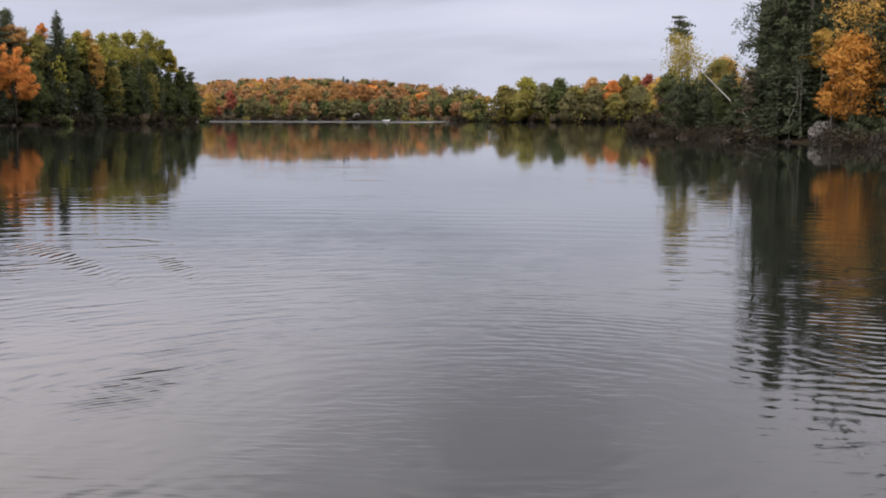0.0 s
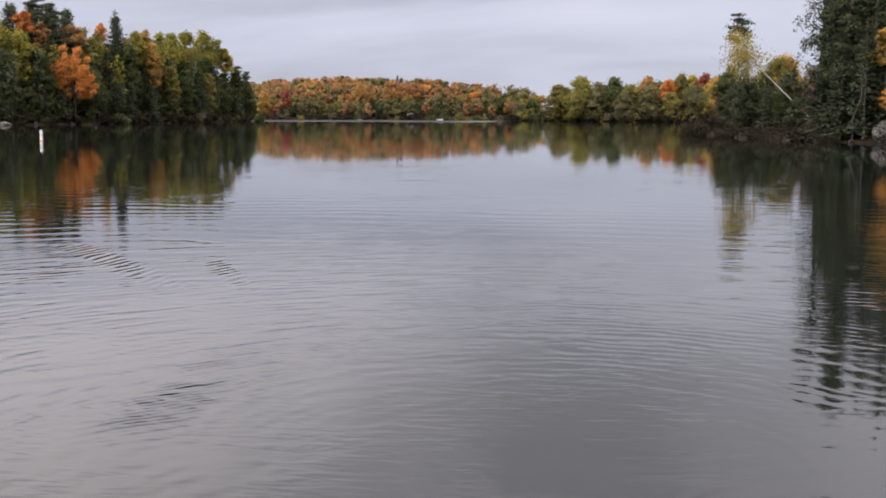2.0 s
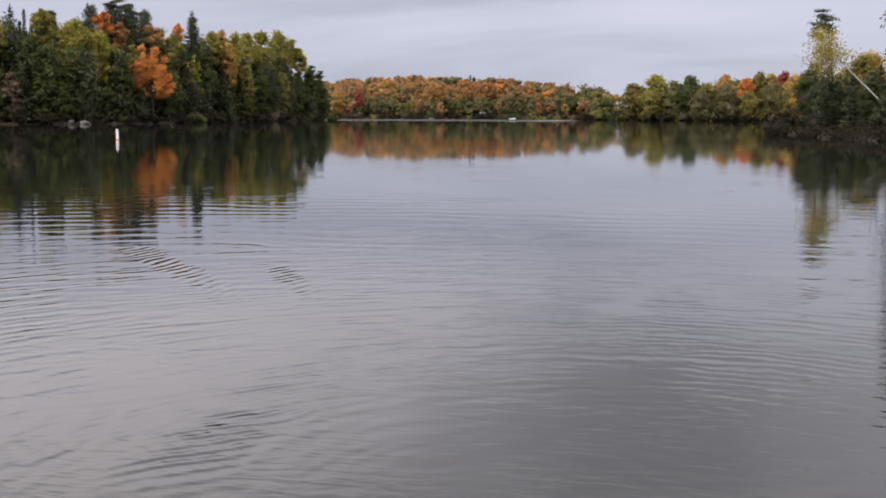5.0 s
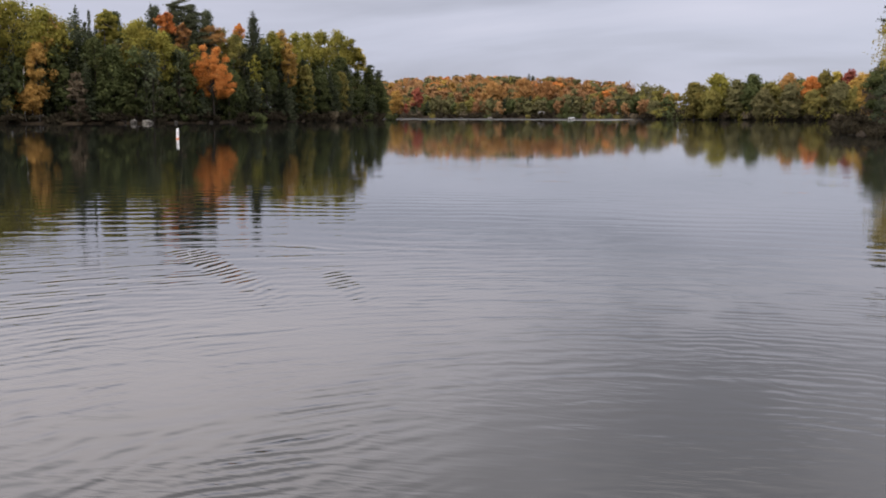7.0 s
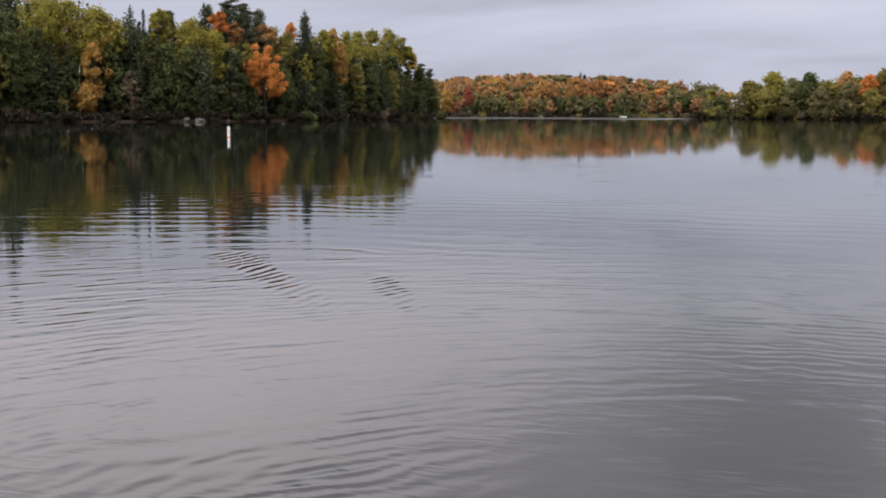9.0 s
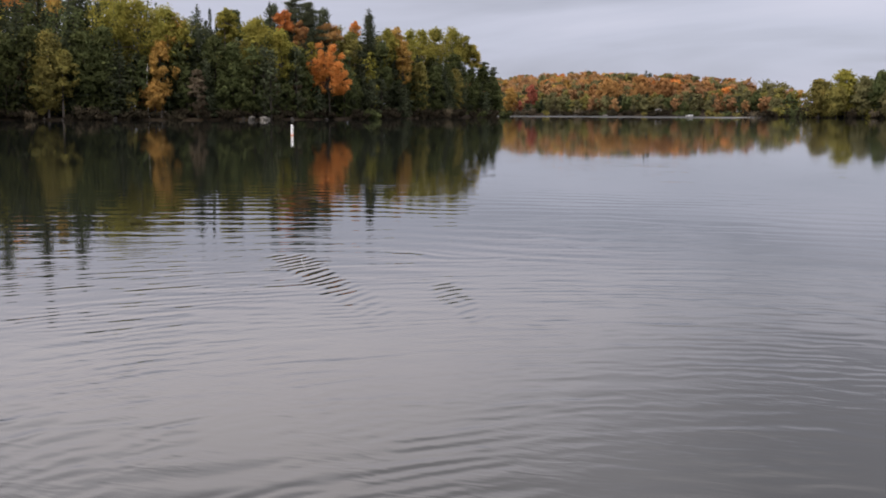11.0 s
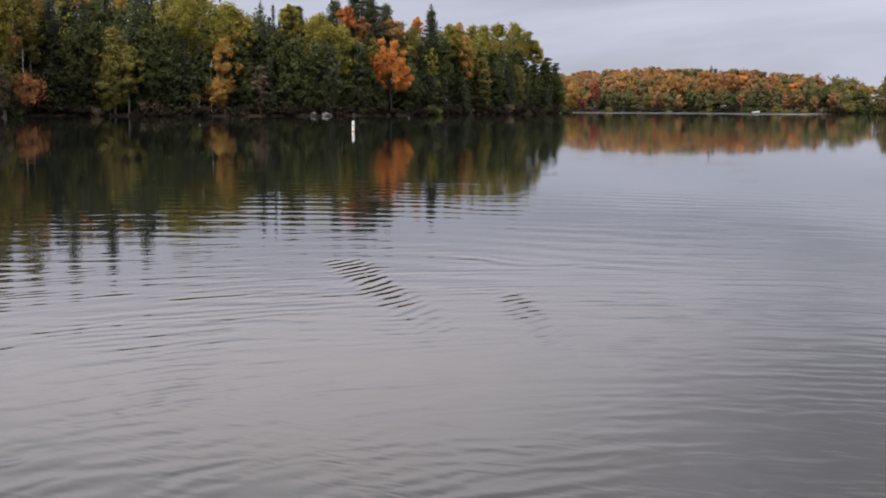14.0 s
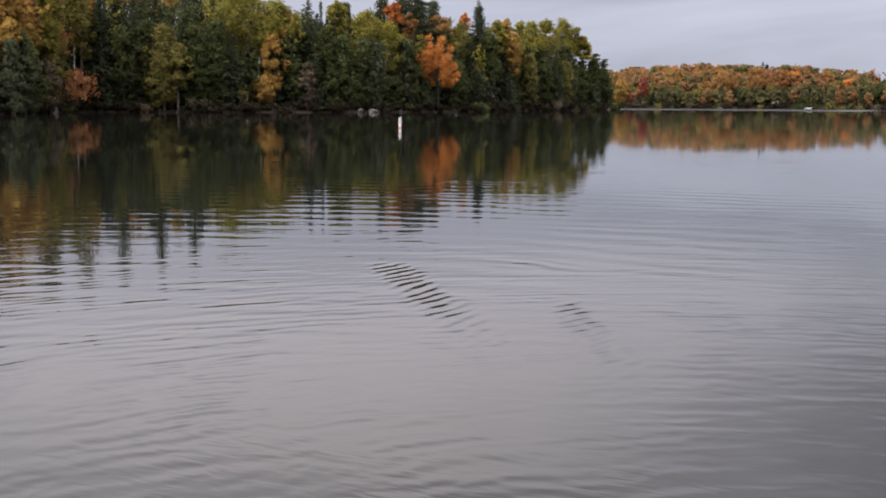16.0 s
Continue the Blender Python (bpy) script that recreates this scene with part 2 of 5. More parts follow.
def lake_water():
    """Dark clear water: long low ripples, finer ones where the water was stirred, a ruffled strip by the far shore."""
    m, add, wire = material("lake_water")
    tc = add("ShaderNodeTexCoord")
    pos = add("ShaderNodeSeparateXYZ")
    wire(tc, "Object", pos, 0)

    def ripples(across, along, turn, detail=2.0, warp=0.6):
        mp = add("ShaderNodeMapping")
        mp.inputs["Rotation"].default_value = (0, 0, radians(turn))
        mp.inputs["Scale"].default_value = (1 / along, 1 / across, 1)
        wire(tc, "Object", mp, "Vector")
        n = add("ShaderNodeTexNoise", Scale=1.0, Detail=detail, Roughness=0.45, Distortion=warp)
        wire(mp, 0, n, "Vector")
        return n

    def spreading(x, y, length, spokes, detail=1.0, warp=0.4):
        """Ripples that run outwards from a place, in short uneven crests."""
        mp = add("ShaderNodeMapping")
        mp.inputs["Location"].default_value = (-x, -y, 0)
        wire(tc, "Object", mp, "Vector")
        away = add("ShaderNodeVectorMath", operation="LENGTH")
        wire(mp, 0, away, 0)
        xy = add("ShaderNodeSeparateXYZ")
        wire(mp, 0, xy, 0)
        turn = maths(add, wire, "ARCTAN2", (xy, "X"), (xy, "Y"))
        a = maths(add, wire, "MULTIPLY", (away, "Value"), 1 / length)
        b = maths(add, wire, "MULTIPLY", (turn, 0), spokes)
        polar = add("ShaderNodeCombineXYZ", Z=x * 3.7 + y)
        wire(a, 0, polar, 0)
        wire(b, 0, polar, 1)
        n = add("ShaderNodeTexNoise", Scale=1.0, Detail=detail, Roughness=0.4, Distortion=warp)
        wire(polar, 0, n, "Vector")
        return n

    def train(x, y, length, bend, size):
        """A regular train of ripples running outwards from a place, its crests bent and broken."""
        mp = add("ShaderNodeMapping")
        mp.inputs["Location"].default_value = (-x, -y, 0)
        wire(tc, "Object", mp, "Vector")
        away = add("ShaderNodeVectorMath", operation="LENGTH")
        wire(mp, 0, away, 0)
        wob = add("ShaderNodeTexNoise", Scale=1 / size, Detail=2.0, Roughness=0.55)
        wire(mp, 0, wob, "Vector")
        ph = maths(add, wire, "MULTIPLY_ADD", (wob, "Fac"), bend)
        wire(away, "Value", ph, 2)
        cyc = maths(add, wire, "MULTIPLY", (ph, 0), 2 * math.pi / length)
        return maths(add, wire, "SINE", (cyc, 0), None)

    def wake(x0, y0, x1, y1, length, tilt, wide):
        """A train of short steep wavelets along a line, as a swimmer leaves it."""
        turn = math.atan2(y1 - y0, x1 - x0)
        long = math.hypot(x1 - x0, y1 - y0)
        mp = add("ShaderNodeMapping", vector_type="TEXTURE")
        mp.inputs["Location"].default_value = (x0, y0, 0)
        mp.inputs["Rotation"].default_value = (0, 0, turn)
        wire(tc, "Object", mp, "Vector")
        xy = add("ShaderNodeSeparateXYZ")
        wire(mp, 0, xy, 0)
        lean = maths(add, wire, "MULTIPLY_ADD", (xy, "Y"), tilt)
        wire(xy, "X", lean, 2)
        wob = add("ShaderNodeTexNoise", Scale=0.9, Detail=1.0)
        wire(mp, 0, wob, "Vector")
        ph = maths(add, wire, "MULTIPLY_ADD", (wob, "Fac"), length * 1.6)
        wire(lean, 0, ph, 2)
        cyc = maths(add, wire, "MULTIPLY", (ph, 0), 2 * math.pi / length)
        wave = maths(add, wire, "SINE", (cyc, 0), None)
        body = add("ShaderNodeMapRange", interpolation_type="SMOOTHSTEP")
        body.inputs["From Min"].default_value, body.inputs["From Max"].default_value = long, long * 0.25
        wire(xy, "X", body, "Value")
        head = add("ShaderNodeMapRange", interpolation_type="SMOOTHSTEP")
        head.inputs["From Min"].default_value, head.inputs["From Max"].default_value = -0.2, 0.5
        wire(xy, "X", head, "Value")
        off = maths(add, wire, "ABSOLUTE", (xy, "Y"), None)
        side = add("ShaderNodeMapRange", interpolation_type="SMOOTHSTEP")
        side.inputs["From Min"].default_value, side.inputs["From Max"].default_value = wide, wide * 0.2
        wire(off, 0, side, "Value")
        k = maths(add, wire, "MULTIPLY", (body, 0), (head, 0))
        k = maths(add, wire, "MULTIPLY", (k, 0), (side, 0))
        return maths(add, wire, "MULTIPLY", (wave, 0), (k, 0))

    def patches(size, lo, hi, low, high):
        n = add("ShaderNodeTexNoise", Scale=1 / size, Detail=2.0, Distortion=0.8)
        wire(tc, "Object", n, "Vector")
        k = add("ShaderNodeMapRange", interpolation_type="SMOOTHSTEP")
        k.inputs["From Min"].default_value, k.inputs["From Max"].default_value = lo, hi
        k.inputs["To Min"].default_value, k.inputs["To Max"].default_value = low, high
        wire(n, "Fac", k, "Value")
        return k

    # the stirred middle of the bay
    mid = add("ShaderNodeVectorMath", operation="DISTANCE")
    wire(tc, "Object", mid, 0)
    mid.inputs[1].default_value = (-3, 16, 0)
    near = add("ShaderNodeMapRange", interpolation_type="SMOOTHSTEP")
    near.inputs["From Min"].default_value, near.inputs["From Max"].default_value = 14, 48
    near.inputs["To Min"].default_value, near.inputs["To Max"].default_value = 1.0, 0.10
    wire(mid, "Value", near, "Value")

    total = None

    def layer(node, out, height, mask=None):
        nonlocal total
        h = maths(add, wire, "MULTIPLY", (node, out), height)
        if mask is not None:
            h = maths(add, wire, "MULTIPLY", (h, 0), (mask, 0))
        total = h if total is None else maths(add, wire, "ADD", (total, 0), (h, 0))

    # short waves die out sooner than long ones
    short = add("ShaderNodeMapRange", interpolation_type="SMOOTHSTEP")
    short.inputs["From Min"].default_value, short.inputs["From Max"].default_value = 7, 24
    short.inputs["To Min"].default_value, short.inputs["To Max"].default_value = 1.0, 0.12
    from_boat = add("ShaderNodeVectorMath", operation="DISTANCE")
    wire(tc, "Object", from_boat, 0)
    from_boat.inputs[1].default_value = (-1, 4, 0)
    wire(from_boat, "Value", short, "Value")

    def both_masks(a, b):
        return maths(add, wire, "MULTIPLY", (a, 0), (b, 0))

    # a still pool in the middle of the rings, and longer waves farther out
    centre = add("ShaderNodeVectorMath", operation="DISTANCE")
    wire(tc, "Object", centre, 0)
    centre.inputs[1].default_value = (-0.5, 8.6, 0)
    ring = add("ShaderNodeMapRange", interpolation_type="SMOOTHSTEP")
    ring.inputs["From Min"].default_value, ring.inputs["From Max"].default_value = 1.0, 3.2
    ring.inputs["To Min"].default_value = 0.12
    wire(centre, "Value", ring, "Value")
    outer = add("ShaderNodeMapRange", interpolation_type="SMOOTHSTEP")
    outer.inputs["From Min"].default_value, outer.inputs["From Max"].default_value = 4.0, 11.0
    outer.inputs["To Min"].default_value = 0.12
    wire(centre, "Value", outer, "Value")
    near_rings = both_masks(short, ring)
    layer(train(-0.5, 8.6, 0.40, 0.75, 1.1), 0, 0.0011, both_masks(near_rings, patches(1.3, 0.42, 0.62, 0.0, 1.0)))
    layer(train(-0.2, 8.2, 0.23, 0.40, 0.7), 0, 0.0011, both_masks(near_rings, patches(1.5, 0.42, 0.60, 0.05, 1.0)))
    left = add("ShaderNodeMapRange", interpolation_type="SMOOTHSTEP")
    left.inputs["From Min"].default_value, left.inputs["From Max"].default_value = -1.2, -3.4
    wire(pos, "X", left, "Value")
    layer(train(4.0, 1.0, 0.50, 0.60, 1.5), 0, 0.0017, both_masks(both_masks(short, left), patches(1.6, 0.42, 0.60, 0.0, 1.0)))
    layer(train(3.0, 3.0, 0.27, 0.40, 0.9), 0, 0.0010, both_masks(both_masks(short, left), patches(1.0, 0.46, 0.60, 0.0, 1.0)))
    layer(train(-1.0, -4.0, 0.58, 1.1, 2.0), 0, 0.0007, both_masks(outer, patches(2.6, 0.44, 0.64, 0.0, 1.0)))
    layer(train(-3.0, -9.0, 1.0, 2.0, 4.5), 0, 0.0013, both_masks(outer, patches(8.0, 0.38, 0.62, 0.25, 1.0)))
    right = add("ShaderNodeMapRange", interpolation_type="SMOOTHSTEP")
    right.inputs["From Min"].default_value, right.inputs["From Max"].default_value = 1.6, 3.6
    wire(pos, "X", right, "Value")
    layer(train(1.0, 2.0, 0.27, 0.25, 0.9), 0, 0.0022, both_masks(both_masks(short, right), patches(1.8, 0.36, 0.58, 0.1, 1.0)))
    layer(spreading(0.4, 3.2, 0.45, 7.0), "Fac", 0.0022, short)
    # small chop close to the boat
    close = add("ShaderNodeMapRange", interpolation_type="SMOOTHSTEP")
    close.inputs["From Min"].default_value, close.inputs["From Max"].default_value = 6, 15
    close.inputs["To Min"].default_value, close.inputs["To Max"].default_value = 1.0, 0.0
    wire(from_boat, "Value", close, "Value")
    layer(ripples(0.11, 0.34, 20, 2.0, 0.8), "Fac", 0.0048, both_masks(close, patches(1.4, 0.40, 0.60, 0.15, 1.0)))
    layer(ripples(0.16, 0.50, -14, 2.0, 0.8), "Fac", 0.0036, both_masks(close, patches(1.9, 0.42, 0.60, 0.1, 1.0)))
    layer(wake(-9.3, 19.5, -4.8, 14.0, 0.30, 1.05, 0.42), 0, 0.0042)
    layer(wake(-6.1, 17.9, -4.0, 14.0, 0.28, 1.05, 0.32), 0, 0.0026)
    layer(wake(-7.3, 19.8, -7.1, 21.0, 0.50, 0.0, 1.2), 0, 0.0026)
    layer(wake(-3.4, 8.0, -3.45, 13.0, 0.24, 0.9, 0.60), 0, 0.0022)
    calm = maths(add, wire, "MULTIPLY", (total, 0), (near, 0))
    bump = add("ShaderNodeBump", Strength=1.0, Distance=1.0)
    wire(calm, 0, bump, "Height")

    # a breath of wind along the far shore
    wind = add("ShaderNodeTexNoise", Scale=0.02, Detail=2.0)
    wire(tc, "Object", wind, "Vector")
    edge = maths(add, wire, "MULTIPLY_ADD", (wind, "Fac"), 30.0)
    wire(pos, "Y", edge, 2)
    band_a = add("ShaderNodeMapRange")
    band_a.inputs["From Min"].default_value, band_a.inputs["From Max"].default_value = 338, 350
    wire(edge, 0, band_a, "Value")
    side = maths(add, wire, "MULTIPLY_ADD", (pos, "X"), 1.0)
    side.inputs[2].default_value = 0.0
    band_b = add("ShaderNodeMapRange")
    band_b.inputs["From Min"].default_value, band_b.inputs["From Max"].default_value = -22, -44
    wire(side, 0, band_b, "Value")
    ruffle = maths(add, wire, "MULTIPLY", (band_a, 0), (band_b, 0))
    rough = add("ShaderNodeMapRange")
    rough.inputs["To Min"].default_value, rough.inputs["To Max"].default_value = 0.015, 0.70
    wire(ruffle, 0, rough, "Value")
    open_water = add("ShaderNodeMapRange")
    open_water.inputs["From Min"].default_value, open_water.inputs["From Max"].default_value = 20, 70
    open_water.inputs["To Min"].default_value, open_water.inputs["To Max"].default_value = 0.0, 0.022
    wire(pos, "Y", open_water, "Value")
    rough = maths(add, wire, "ADD", (rough, 0), (open_water, 0))

    bs = add("ShaderNodeBsdfPrincipled", IOR=1.333)
    bs.inputs["Base Color"].default_value = (0.007, 0.008, 0.007, 1)
    wire(rough, 0, bs, "Roughness")
    wire(bump, 0, bs, "Normal")
    wire(bs, 0, add("ShaderNodeOutputMaterial"), "Surface")
    return m


WATER = lake_water()


# ---------------------------------------------------------------- mesh helpers
rng = np.random.default_rng(7)


def mesh_object(name, verts, faces, mats, slots=None, smooth=False, normals=None):
    """A mesh object from arrays of verts and quads (or triangles), with normals of its own where given."""
    verts, faces = np.asarray(verts, np.float32), np.asarray(faces, np.int32)
    me = bpy.data.meshes.new(name)
    k = faces.shape[1]
    me.vertices.add(len(verts))
    me.vertices.foreach_set("co", verts.ravel())
    me.loops.add(faces.size)
    me.loops.foreach_set("vertex_index", faces.ravel())
    me.polygons.add(len(faces))
    me.polygons.foreach_set("loop_start", np.arange(0, faces.size, k, dtype=np.int32))
    if slots is not None:
        me.polygons.foreach_set("material_index", np.asarray(slots, np.int32))
    if smooth:
        me.polygons.foreach_set("use_smooth", np.ones(len(faces), bool))
    me.update(calc_edges=True)
    if normals is not None:
        me.attributes.new("custom_normal", "FLOAT_VECTOR", "POINT").data.foreach_set("vector", np.asarray(normals, np.float32).ravel())
    for m in mats if isinstance(mats, (list, tuple)) else [mats]:
        me.materials.append(m)
    return new(name, me)


def unit(v):
    return v / np.maximum(np.linalg.norm(v, axis=-1, keepdims=True), 1e-9)


def leaf_cards(centres, normals, size, aspect=0.7, ahead=None, swell=None):
    """Small pointed leaf sprays, one kite each, at centres, facing normals, or pointing ahead, turned out along swell."""
    n = len(centres)
    if swell is not None and normals is not None:
        normals = normals * np.where(np.sum(normals * swell, 1, keepdims=True) < 0, -1.0, 1.0)
    if ahead is None:
        side = unit(np.cross(normals, rng.normal(size=(n, 3))))
        along = np.cross(normals, side)
    else:
        along = unit(ahead)
        side = unit(np.cross(along, rng.normal(size=(n, 3))))
        if swell is not None:
            side = side * np.where(np.sum(np.cross(side, along) * swell, 1, keepdims=True) < 0, -1.0, 1.0)
        normals = np.cross(side, along)
    size = np.broadcast_to(size, n)[:, None] * rng.uniform(0.7, 1.3, (n, 1))
    fold = normals * size * 0.12
    a, b = along * size * 0.5, side * size * 0.5 * aspect
    v = np.stack([centres - a, centres + b + a * rng.uniform(-0.4, 0.4, (n, 1)) - fold, centres + a, centres - b + a * rng.uniform(-0.4, 0.4, (n, 1)) - fold], 1).reshape(-1, 3)
    return v, np.arange(4 * n).reshape(n, 4)


def rounded(swell):
    """Normals for the corners of the leaves of a clump: they follow the clump's bulge, so that it takes light as one soft body."""
    return np.repeat(unit(swell), 4, 0)


def tube(points, radii, sides=6):
    """A tapering tube along points."""
    p = np.asarray(points, float)
    d = unit(np.gradient(p, axis=0))
    u = unit(np.cross(d, np.where(np.abs(d[:, 2:]) > 0.9, [[1.0, 0, 0]], [[0, 0, 1.0]])))
    w = np.cross(d, u)
    ang = np.arange(sides) / sides * 2 * np.pi
    ring = p[:, None] + np.asarray(radii)[:, None, None] * (np.cos(ang)[None, :, None] * u[:, None] + np.sin(ang)[None, :, None] * w[:, None])
    v = ring.reshape(-1, 3)
    f = [[i * sides + j, i * sides + (j + 1) % sides, (i + 1) * sides + (j + 1) % sides, (i + 1) * sides + j] for i in range(len(p) - 1) for j in range(sides)]
    return v, np.array(f)


def joined(pieces):
    vs, fs, at = [], [], 0
    for v, f in pieces:
        vs.append(v)
        fs.append(np.asarray(f) + at)
        at += len(v)
    return np.concatenate(vs), np.concatenate(fs)


def bowed(a, b, sag, n=5):
    a, b = np.asarray(a, float), np.asarray(b, float)
    s = np.linspace(0, 1, n)[:, None]
    return a + (b - a) * s + np.array([0, 0, 1.0]) * (s * (1 - s)) * 4 * sag


def thing(name, x, y, z, label, category, group="", turn=0.0, scale=1.0):
    ob = new(name)
    ob.empty_display_size = 0.3
    ob.matrix_world = Matrix.LocRotScale((x, y, z), Euler((0, 0, turn)), (scale,) * 3)
    return tagged(ob, label, category, group)


def under(ob, parent, label=""):
    ob.parent = parent
    return tagged(ob, label) if label else ob


# ---------------------------------------------------------------- ground and water
LAKE = np.array([
    (-90, -140), (-120, 40), (-131, 124), (-149, 156), (-135, 167), (-122, 181), (-108, 196), (-102, 222), (-99, 256), (-93, 310),
    (-112, 326), (-200, 340), (-330, 350), (-330, 388), (-190, 396), (-120, 402), (-86, 413), (-51, 416), (-22, 412), (-6, 392), (10, 382), (24, 374),
    (46, 368), (64, 340), (52, 270), (31, 205), (19, 158), (13.5, 136), (16, 121), (20, 109.5), (23.5, 102), (26, 97), (27, 90), (28, 83), (36, 40), (60, -140)], float)


def shore_distance(p):
    """Metres from the shore line: above 0 on land, below 0 in the lake."""
    p = np.asarray(p, float).reshape(-1, 2)
    best, inside = np.full(len(p), 1e9), np.zeros(len(p), bool)
    for a, b in zip(LAKE, np.roll(LAKE, -1, 0)):
        e = b - a
        s = np.clip(((p - a) @ e) / (e @ e), 0, 1)
        best = np.minimum(best, np.linalg.norm(p - a - s[:, None] * e, axis=1))
        cross = (a[1] > p[:, 1]) != (b[1] > p[:, 1])
        with np.errstate(divide="ignore", invalid="ignore"):
            inside ^= cross & (p[:, 0] < (b[0] - a[0]) * (p[:, 1] - a[1]) / (b[1] - a[1]) + a[0])
    return np.where(inside, -best, best)


def wobble(x, y, size):
    return np.sin(x / size + 1.3 * np.sin(y / size * 0.7)) * np.cos(y / size * 1.1 + np.sin(x / size * 0.6))


def land_height(x, y):
    x, y = np.asarray(x, float), np.asarray(y, float)
    d = shore_distance(np.stack([x.ravel(), y.ravel()], 1)).reshape(x.shape)
    d = d + 0.8 * wobble(x, y, 3.1) + 0.4 * wobble(x, y, 1.3)
    bank = 0.35 * np.clip(d / 1.5, 0, 1) + 0.035 * np.clip(d, 0, 60)
    hill = 8.0 * np.exp(-(((x + 100) / 75) ** 2 + ((y - 480) / 45) ** 2)) * np.clip(d / 20, 0, 1)
    return np.where(d > 0, bank + hill + 0.12 * wobble(x, y, 2.2) * np.clip(d / 3, 0, 1), np.clip(d * 0.25, -2.5, 0) - 0.02)


def ground():
    def steps(lo, hi, fine, far):
        core = np.arange(lo, hi + fine, fine)
        tail = np.geomspace(fine * 2, far, 14)
        return np.concatenate([lo - tail[::-1], core, hi + tail])

    gx, gy = steps(-260, 120, 2.8, 2300), steps(-20, 540, 2.8, 2300)
    X, Y = np.meshgrid(gx, gy, indexing="ij")
    Z = land_height(X, Y)
    Z = np.where((X < -262) | (X > 122) | (Y > 542) | (Y < -22), np.minimum(Z, 2.0), Z)
    n, k = X.shape
    i, j = np.meshgrid(np.arange(n - 1), np.arange(k - 1), indexing="ij")
    a = (i * k + j).ravel()
    ob = mesh_object("ground", np.stack([X, Y, Z], -1).reshape(-1, 3), np.stack([a, a + k, a + k + 1, a + 1], 1), SHADED_SOIL, smooth=True)
    tagged(ob, "forest floor of soil and fallen leaves, darkened for overhang shade", "ground", kind="structure")


ground()
far = 2400
lake = mesh_object("water", [(-far, -far, 0), (far, -far, 0), (far, far, 0), (-far, far, 0)], [(0, 1, 2, 3)], WATER)
tagged(lake, "calm grey lake water with low ripples", "water", kind="structure")


# ---------------------------------------------------------------- trees
WORDS = {
    "orange": ("maple_tree", "maple tree with bright orange autumn leaves"), "flame": ("maple_tree", "low maple with reddish orange autumn leaves at the water"),
    "amber": ("maple_tree", "maple tree with amber orange leaves hanging over the bank"), "crimson": ("maple_tree", "maple tree with crimson red autumn leaves"), "rust": ("oak_tree", "broadleaf tree with rusty brown orange leaves"),
    "gold": ("birch_tree", "birch tree with golden yellow autumn leaves"), "yellow": ("birch_tree", "birch tree with thin pale yellow leaves"),
    "lime": ("aspen_tree", "tall broadleaf tree with yellow green leaves"), "olive": ("ash_tree", "slender broadleaf tree with dull olive leaves"),
    "cedar": ("cedar_tree", "dense dark green cedar with foliage down to the ground"),
    "hazy_russet": ("oak_tree", "far broadleaf tree with brown leaves muted as by haze"), "hazy_sage": ("ash_tree", "far broadleaf tree with grey green leaves, haze in their colour"),
    "green": ("broadleaf_tree", "broadleaf tree with dark green leaves"), "twig": ("bare_tree", "half bare tree with thin brown leaves"),
}


def ground_at(x, y):
    return float(land_height(np.array([x]), np.array([y]))[0])


def trunk_points(h, lean=0.03, n=7):
    z = np.linspace(-0.4, h, n)
    off = np.cumsum(rng.normal(0, lean * h / n, (n, 2)), 0)
    off -= off[0]
    return np.column_stack([off, z])


def crown_mesh(h, r, base, leaf, fill=1.0, rough=0.35, cone=False, most=5200, loose=1.0, dark=False):
    """Clumps of leaves on a rounded, uneven crown from base to h; gives also the clumps' middles."""
    tall = max(h - base, 0.8)
    count = int(np.clip(20 + 2.6 * r * tall, 28, min(190, most // 10)))
    u = rng.uniform(0, 1, count) ** 0.85
    width = np.sin(np.pi * np.clip(0.10 + 0.86 * u, 0, 1)) ** 0.6 * (1 - 0.28 * u)
    if cone:
        width = (1 - u) ** 0.7 * 0.95 + 0.08
    ang = rng.uniform(0, 2 * np.pi, count)
    rad = r * width * np.sqrt(rng.uniform(0.12, 1.0, count)) * rng.uniform(1 - rough, 1 + rough * 0.5, count)
    mid = np.column_stack([np.cos(ang) * rad, np.sin(ang) * rad, base + u * tall * 0.93])
    mid[0] = (0.1 * r, 0, h - 0.06 * tall)
    size = np.clip(0.25 * r, 0.35, 1.3) * rng.uniform(0.5, 1.45, count)
    area = 4 * np.pi * size**2 * 0.6
    per = area * fill / (leaf * leaf * 0.32)
    per = np.maximum((per * min(1.0, most / per.sum())).astype(int), 6)
    which = np.repeat(np.arange(count), per)
    way = unit(rng.normal(size=(len(which), 3)) + np.array([0, 0, 0.25]))
    spot = mid[which] + way * size[which][:, None] * rng.uniform(0.3, 1.0 + 0.3 * loose, (len(which), 1)) * np.array([1.0, 1.0, 0.8])
    out = spot - np.array([0, 0, base + 0.45 * tall])
    normal = unit(way * 0.4 + unit(out) * 0.35 + np.array([0, 0, 0.3]) + rng.normal(0, 0.45 + 0.25 * loose, spot.shape))
    swell = unit(way * 0.40 + unit(out * np.array([1, 1, 0.7])) * 0.6 + np.array([0, 0, 0.2]) + rng.normal(0, 0.14 if dark else 0.25, spot.shape))
    return leaf_cards(spot, normal, leaf, 0.45 if cone else 0.7, None, swell), mid, rounded(swell)


